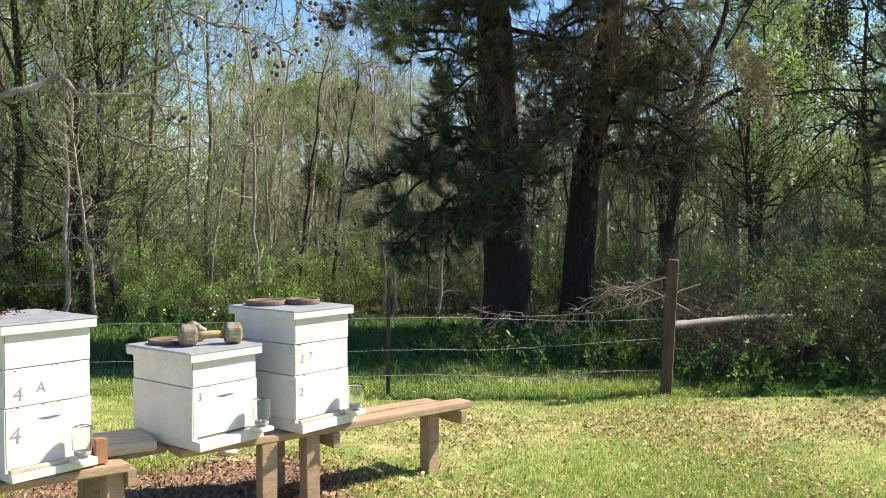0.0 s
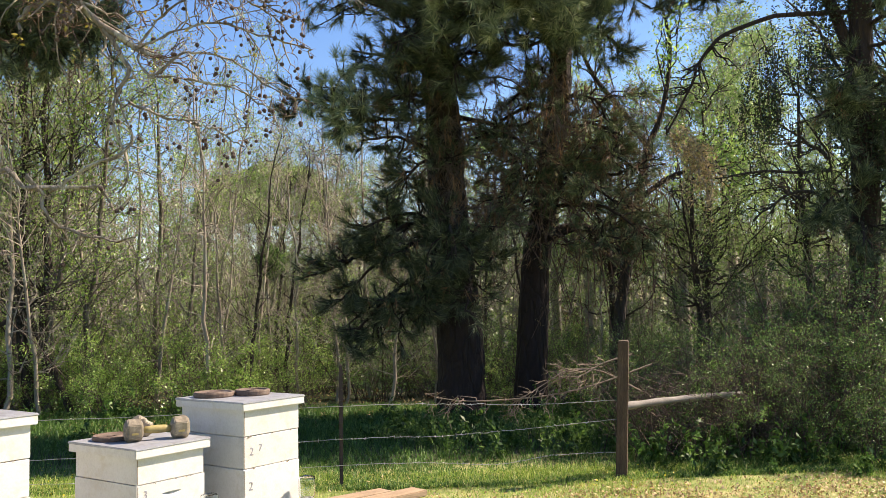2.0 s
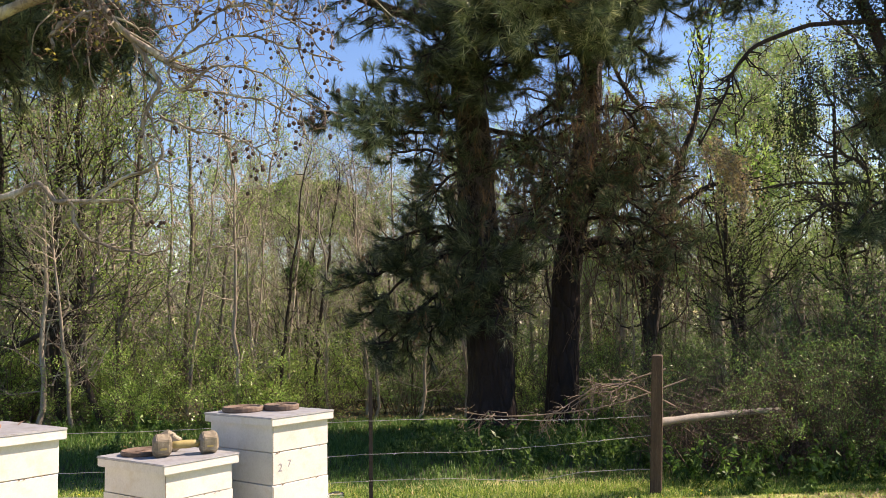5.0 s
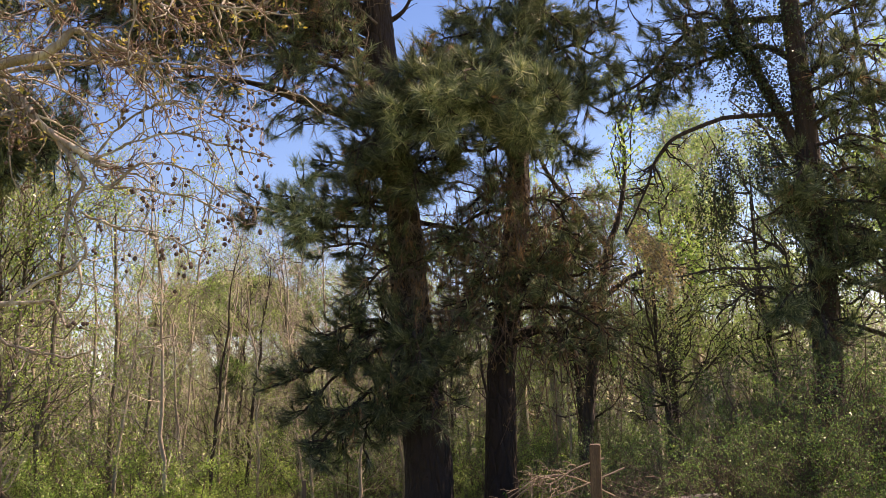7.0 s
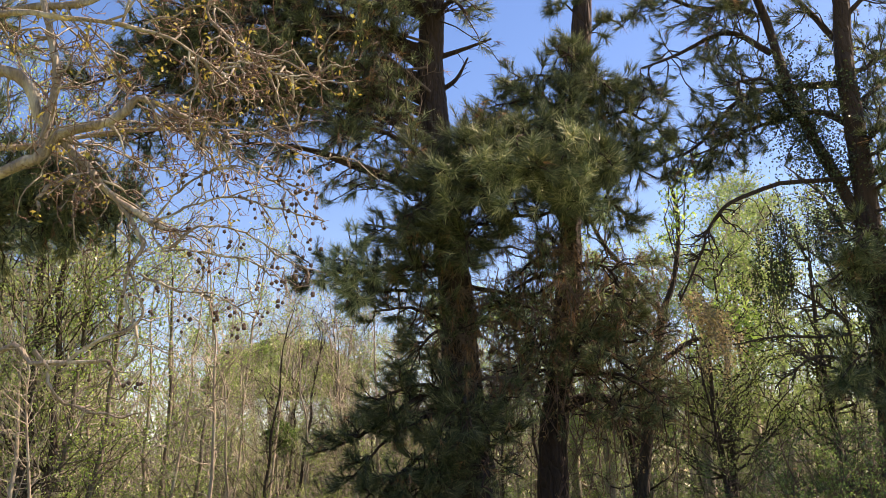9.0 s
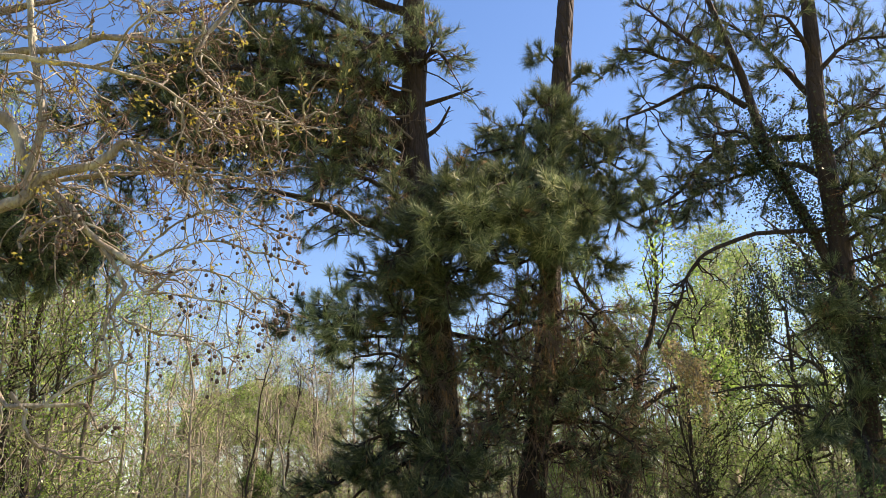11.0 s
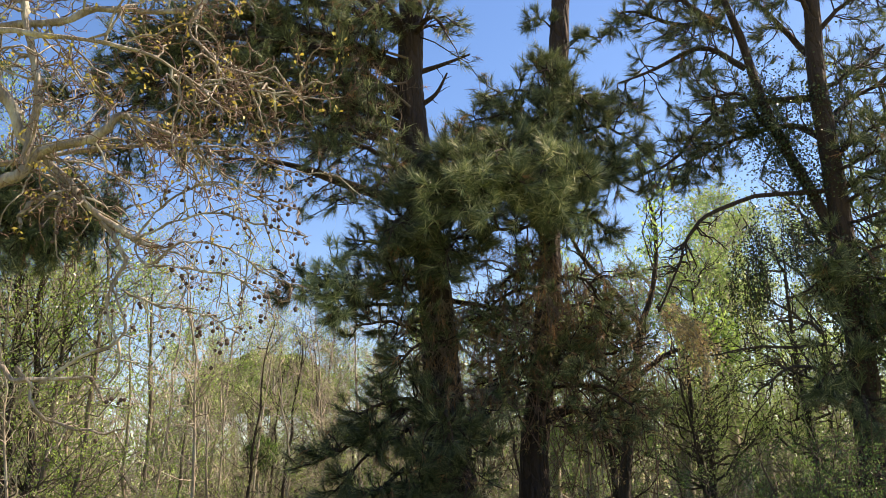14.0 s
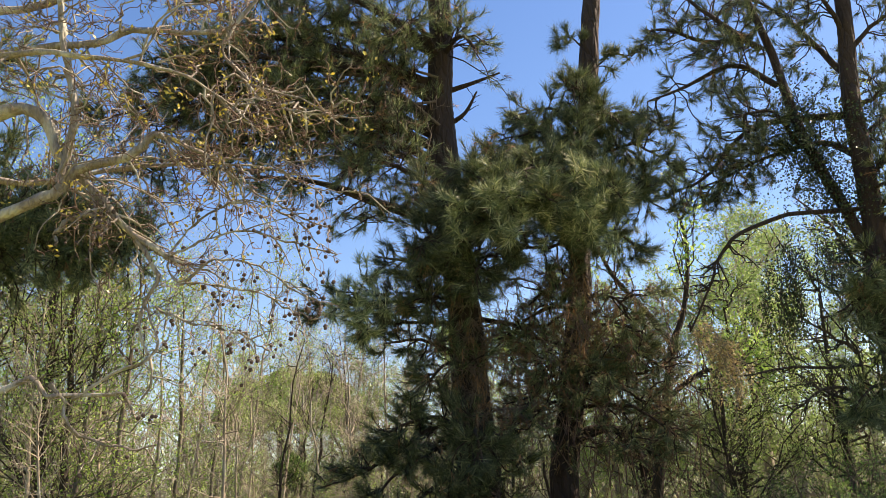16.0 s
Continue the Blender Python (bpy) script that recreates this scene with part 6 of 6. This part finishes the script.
# ---- fence ----
def fence():
    t = thing("wire_fence", "sagging three-strand barbed wire fence on mixed posts", "fence")
    # steel post: a T section
    bm = bmesh.new()
    prof = [(-0.017, 0), (0.017, 0), (0.017, 0.005), (0.004, 0.007), (0.003, 0.028), (-0.003, 0.028), (-0.004, 0.007), (-0.017, 0.005)]
    lo, hi = [bm.verts.new((x, y, -0.1)) for x, y in prof], [bm.verts.new((x, y, 1.07)) for x, y in prof]
    for i in range(8):
        bm.faces.new((lo[i], lo[(i + 1) % 8], hi[(i + 1) % 8], hi[i]))
    bm.faces.new(hi)
    p = part("steel_post", bm, TPOST, t, "thin rusty steel fence post")
    p.matrix_local = pose(-0.5, 8.04, 0, 0, 0.4, 20)
    for k in range(9):
        s = part("stud", block(0.022, 0.01, 0.008, (0, 0, 0), 0.002), TPOST, p)
        s.location = (0, -0.004, 0.15 + k * 0.1)
    wp = block(0.1, 0.1, 1.34, (0, 0, -0.1), 0.008, 0.006, 8)
    w = part("wooden_post", wp, GREYWOOD, t, "weathered square wooden fence post")
    w.matrix_local = pose(2.03, 8.04, 0, 1.0, 2.6, -18)
    w2 = part("wooden_post", block(0.12, 0.12, 1.25, (0, 0, -0.1), 0.01, 0.008, 9), GREYWOOD, t)
    w2.matrix_local = pose(4.0, 10.0, 0, 0, 1.0, 10)
    w3 = part("wooden_post", block(0.11, 0.11, 1.2, (0, 0, -0.1), 0.01, 0.008, 10), GREYWOOD, t)
    w3.matrix_local = pose(-6.2, 8.3, 0, 0, -1.0, 10)
    rng = np.random.default_rng(5)
    for pts in ([(-6.2, 8.3, 0.72), (-3.15, 8.1, 0.645), (-0.5, 8.02, 0.71), (0.39, 8.02, 0.705), (1.2, 8.02, 0.68), (2.0, 8.02, 0.7)],
                [(-6.2, 8.3, 0.4), (-3.2, 8.1, 0.3), (-0.5, 8.02, 0.415), (0.39, 8.02, 0.42), (1.1, 8.02, 0.46), (2.0, 8.02, 0.53)],
                [(-6.2, 8.3, 0.15), (-3.2, 8.1, 0.08), (-0.5, 8.02, 0.185), (0.39, 8.02, 0.18), (0.9, 8.02, 0.155), (1.4, 8.02, 0.22), (2.0, 8.02, 0.235)]):
        P = smooth_line(pts, 90)
        P[1:-1] += rng.normal(size=(88, 3)) * 0.0025
        g = Geo()
        tubes(g, P[None], np.full((1, 90), 0.0026), 5)
        q, tan = along(P[None], np.zeros(62, int), np.linspace(0.01, 0.99, 62))
        d = unit(rng.normal(size=(62, 3))) * 0.016
        tubes(g, np.stack([q - d, q, q + d], 1), taper_r(62, 3, 0.002, 0.002), 3)
        part("wire_strand", g, WIRE, t)


fence()


def log_rail():
    P = smooth_line([(2.1, 8.12, 0.63), (2.5, 8.35, 0.64), (3.0, 8.6, 0.645), (3.5, 8.9, 0.63)], 14)
    g = Geo()
    tubes(g, P[None], np.linspace(0.036, 0.027, 14)[None] * (1 + 0.1 * np.sin(np.arange(14) * 1.9))[None], 10)
    tagged(part("log_rail", g, PALEWOOD, smooth=True), "pale barkless pole leaning against the wooden post", "log")


log_rail()


def brushwood():
    t = thing("fallen_branch", "dry grey fallen branch caught on the fence wire", "branch")
    rng = np.random.default_rng(15)
    main = np.array([smooth_line(p, 14) for p in ([(2.4, 8.25, 1.0), (1.8, 8.15, 0.82), (1.3, 8.1, 0.74), (0.7, 8.05, 0.72), (0.35, 8.05, 0.76)],
                                                  [(2.3, 8.3, 0.75), (1.9, 8.2, 0.95), (1.6, 8.15, 0.97), (1.35, 8.1, 0.85), (1.1, 8.1, 0.7)],
                                                  [(2.2, 8.2, 1.1), (1.9, 8.15, 1.02), (1.7, 8.1, 0.92), (1.5, 8.1, 0.9), (1.3, 8.1, 0.78)])])
    g = Geo()
    tubes(g, main, taper_r(3, 14, 0.009, 0.004), 6)
    s1 = shoots(rng, main, 15, 0.3, (20, 60), -0.15, 6, 0.15, 1.0, 0.1)
    s2 = shoots(rng, s1, 4, 0.14, (20, 65), -0.1, 4, 0.2, 1.0, 0.1)
    tubes(g, s1, taper_r(len(s1), 6, 0.005, 0.0025), 4)
    tubes(g, s2, taper_r(len(s2), 4, 0.003, 0.0018), 3)
    tagged(part("branchwork", g, TWIG, t), kind="stuff")
    t2 = thing("dead_brush", "tangle of dead brown stems behind the wooden post", "branch")
    base = np.array([smooth_line([(x, y, -0.02), (x + rng.normal() * 0.2, y, h * 0.6), (x + rng.normal() * 0.5, y - 0.1, h)], 8)
                     for x, y, h in zip(rng.uniform(2.2, 4.2, 45), rng.uniform(8.5, 9.4, 45), rng.uniform(0.4, 1.0, 45))])
    g = Geo()
    tubes(g, base, taper_r(len(base), 8, 0.006, 0.003), 4)
    s1 = shoots(rng, base, 6, 0.45, (20, 80), -0.3, 5, 0.3, 1.0, 0.1)
    tubes(g, s1, taper_r(len(s1), 5, 0.004, 0.002), 3)
    tagged(part("branchwork", g, DEADSTEM, t2), kind="stuff")


brushwood()


# ---- weeds, grass and litter ----
def weed_kind(seed, height, n, label):
    t = thing("weed_plant", label, "plant", "broad-leaved weeds")
    rng = np.random.default_rng(seed)
    base = rng.normal(size=(n, 3)) * np.array([0.06, 0.06, 0])
    tip = base + np.stack([rng.normal(size=n) * height * 0.35, rng.normal(size=n) * height * 0.35, height * rng.uniform(0.6, 1.1, n)], -1)
    P = base[:, None] + (tip - base)[:, None] * np.linspace(0, 1, 5)[None, :, None]
    g = Geo()
    tubes(g, P, taper_r(n, 5, 0.005, 0.002), 4)
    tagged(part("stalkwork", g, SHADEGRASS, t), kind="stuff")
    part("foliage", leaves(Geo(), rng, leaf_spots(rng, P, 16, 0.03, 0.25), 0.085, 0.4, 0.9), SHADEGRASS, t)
    return t


def weeds():
    kinds = [weed_kind(301, 0.45, 7, "leafy green weed in the shaded grass"), weed_kind(302, 0.3, 9, "low broad-leaved weed in the shaded grass"), weed_kind(303, 0.6, 6, "tall green weed stems")]
    rng = random.Random(27)
    places = [(rng.randrange(3), rng.uniform(0.3, 3.0), rng.uniform(8.9, 11.9), rng.uniform(0, 6.3), rng.uniform(0.4, 0.85)) for _ in range(60)]
    places += [(rng.randrange(3), rng.uniform(2.3, 5.6), rng.uniform(7.7, 8.9), rng.uniform(0, 6.3), rng.uniform(0.4, 0.9)) for _ in range(30)]
    places += [(rng.randrange(3), rng.uniform(-7, 0.3), rng.uniform(9.6, 13.5), rng.uniform(0, 6.3), rng.uniform(0.5, 1.0)) for _ in range(36)]
    place_copies(kinds, places)


weeds()


def blades(rng, x, y, h, width, lean=0.5):
    n = len(x)
    b = np.stack([x, y, ground_height(x, y) - 0.005], -1)
    a = rng.uniform(0, 2 * np.pi, n)
    d = np.stack([np.cos(a), np.sin(a), 0 * a], -1)
    side = np.stack([-np.sin(a + 0.6), np.cos(a + 0.6), 0 * a], -1) * width * 0.5
    k = rng.uniform(0.1, lean, n)[:, None]
    mid = b + d * (h[:, None] * k * 0.35) + np.array([0, 0, 1.0]) * h[:, None] * 0.6
    tip = b + d * (h[:, None] * k * 1.3) + np.array([0, 0, 1.0]) * h[:, None] * (1 - 0.35 * k)
    V = np.stack([b - side, b + side, mid + side * 0.7, mid - side * 0.7, tip], 1)
    i = np.arange(n)[:, None] * 5
    return Geo().add(V, i + np.array([[0, 1, 2, 3]]), i + np.array([[3, 2, 4]]))


def stand_distance(x, y):
    """Below 1: the bare oval of mulch."""
    dx, dy = x + 0.877, y - 5.12
    s, o = dx * 0.778 + dy * 0.629, dy * 0.778 - dx * 0.629
    return np.sqrt(((s + 0.75) * 0.68) ** 2 + ((o - 0.3) * 1.05) ** 2)


def lawn():
    rng = np.random.default_rng(401)
    n = 220000
    y = 4.6 + 3.9 * rng.random(n) ** 1.1
    x = rng.uniform(-0.62, 0.62, n) * (y + 0.6)
    p = np.stack([x, y, 0 * x], -1)
    lush = noise_clumps(p, 0.9, 5.0)
    keep = (rng.random(n) < 0.35 + 0.8 * lush) & (rng.random(n) < np.clip((stand_distance(x, y) + 0.25 * np.sin(x * 5 + y * 3) - 0.75) * 3, 0.03, 1))
    x, y, lush = x[keep], y[keep], lush[keep]
    h = rng.uniform(0.018, 0.052, len(x)) * (0.6 + 0.8 * lush) * (1 + np.clip((y - 7.2) * 0.9, 0, 1.2)) * (1 + 0.5 * ((x < -0.6) & (y > 6.5)))
    tagged(part("lawn_grass", blades(rng, x, y, h, 0.005, 1.3), GRASS), "short sunny lawn of green and straw-coloured grass", "grass", kind="stuff")
    n = 45000
    x, y = rng.uniform(-8, 8, n), rng.uniform(-4, 8, n)
    keep = (np.abs(x) > 0.58 * (y + 0.6)) | (y < 4.7)
    keep &= stand_distance(x, y) > 1.0
    x, y = x[keep], y[keep]
    tagged(part("yard_grass", blades(rng, x, y, rng.uniform(0.03, 0.08, len(x)), 0.008, 0.9), GRASS), "sunny mown grass round the yard", "grass", kind="stuff")
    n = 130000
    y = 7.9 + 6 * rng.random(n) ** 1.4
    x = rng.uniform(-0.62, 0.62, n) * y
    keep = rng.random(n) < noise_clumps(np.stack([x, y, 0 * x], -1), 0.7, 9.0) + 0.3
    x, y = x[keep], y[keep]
    tagged(part("woodland_grass", blades(rng, x, y, rng.uniform(0.35, 1.0, len(x)) * np.clip(0.07 + (y - 8.5) * 0.06, 0.06, 0.2), 0.009, 1.2), SHADEGRASS), "longer green grass of the wood, shade put into its colour", "grass", kind="stuff")


lawn()


def litter():
    rng = np.random.default_rng(411)
    n = 44000
    y = 4.7 + 4.2 * rng.random(n)
    x = rng.uniform(-0.6, 0.62, n) * (y + 0.5)
    heap = noise_clumps(np.stack([x, y, 0 * x], -1), 1.5, 2.0)
    keep = rng.random(n) < 2.3 * heap ** 2 * np.clip(0.36 + 0.34 * x, 0.05, 1) * np.clip((8.3 - y) / 1.6, 0.12, 1)
    x, y = x[keep], y[keep]
    g = leaves(Geo(), rng, np.stack([x, y, ground_height(x, y) + rng.uniform(0.004, 0.022, len(x))], -1), 0.031, 0.6, 2.2)
    tagged(part("dead_leaves", g, DEADLEAF), "scattered dry brown oak leaves on the lawn", "leaves", kind="stuff")
    n = 9000
    s, o = rng.uniform(-2.4, 0.8, n), rng.uniform(-0.8, 1.4, n)
    x, y = -0.877 + 0.778 * s - 0.629 * o, 5.12 + 0.629 * s + 0.778 * o
    keep = rng.random(n) < np.clip((1.15 - stand_distance(x, y)) * 3, 0, 1)
    x, y = x[keep], y[keep]
    g = leaves(Geo(), rng, np.stack([x, y, rng.uniform(0.0, 0.02, len(x))], -1), 0.04, 0.35, 1.5)
    tagged(part("bark_mulch", g, CHIP), "reddish brown bark mulch and needles under the stand", "mulch", kind="stuff")
    n = 5000
    y = rng.uniform(11.5, 17, n)
    x = rng.uniform(-0.62, 0.62, n) * y
    g = leaves(Geo(), rng, np.stack([x, y, ground_height(x, y) + rng.uniform(0.01, 0.05, n)], -1), 0.07, 0.5, 1.0)
    tagged(part("woodland_litter", g, DEADLEAF), "brown leaf litter on the shaded woodland floor", "leaves", kind="stuff")
    n = 500
    y = rng.uniform(5.6, 9.5, n)
    x = rng.uniform(-0.5, 0.6, n) * y
    keep = (x < -1.0) & (y > 7) | (noise_clumps(np.stack([x, y, 0 * x], -1), 0.8, 4.0) > 0.62)
    x, y = x[keep], y[keep]
    g = leaves(Geo(), rng, np.stack([x, y, 0.05 + rng.uniform(0.0, 0.06, len(x))], -1), 0.018, 0.9, 2.0)
    tagged(part("yellow_flowers", g, FLOWER), "tiny yellow lawn flowers", "flowers", kind="stuff")


FLOWER = leafy("yellow_petal", [(0.0, (0.6, 0.5, 0.03)), (1.0, (0.75, 0.65, 0.06))], 0.3)
litter()
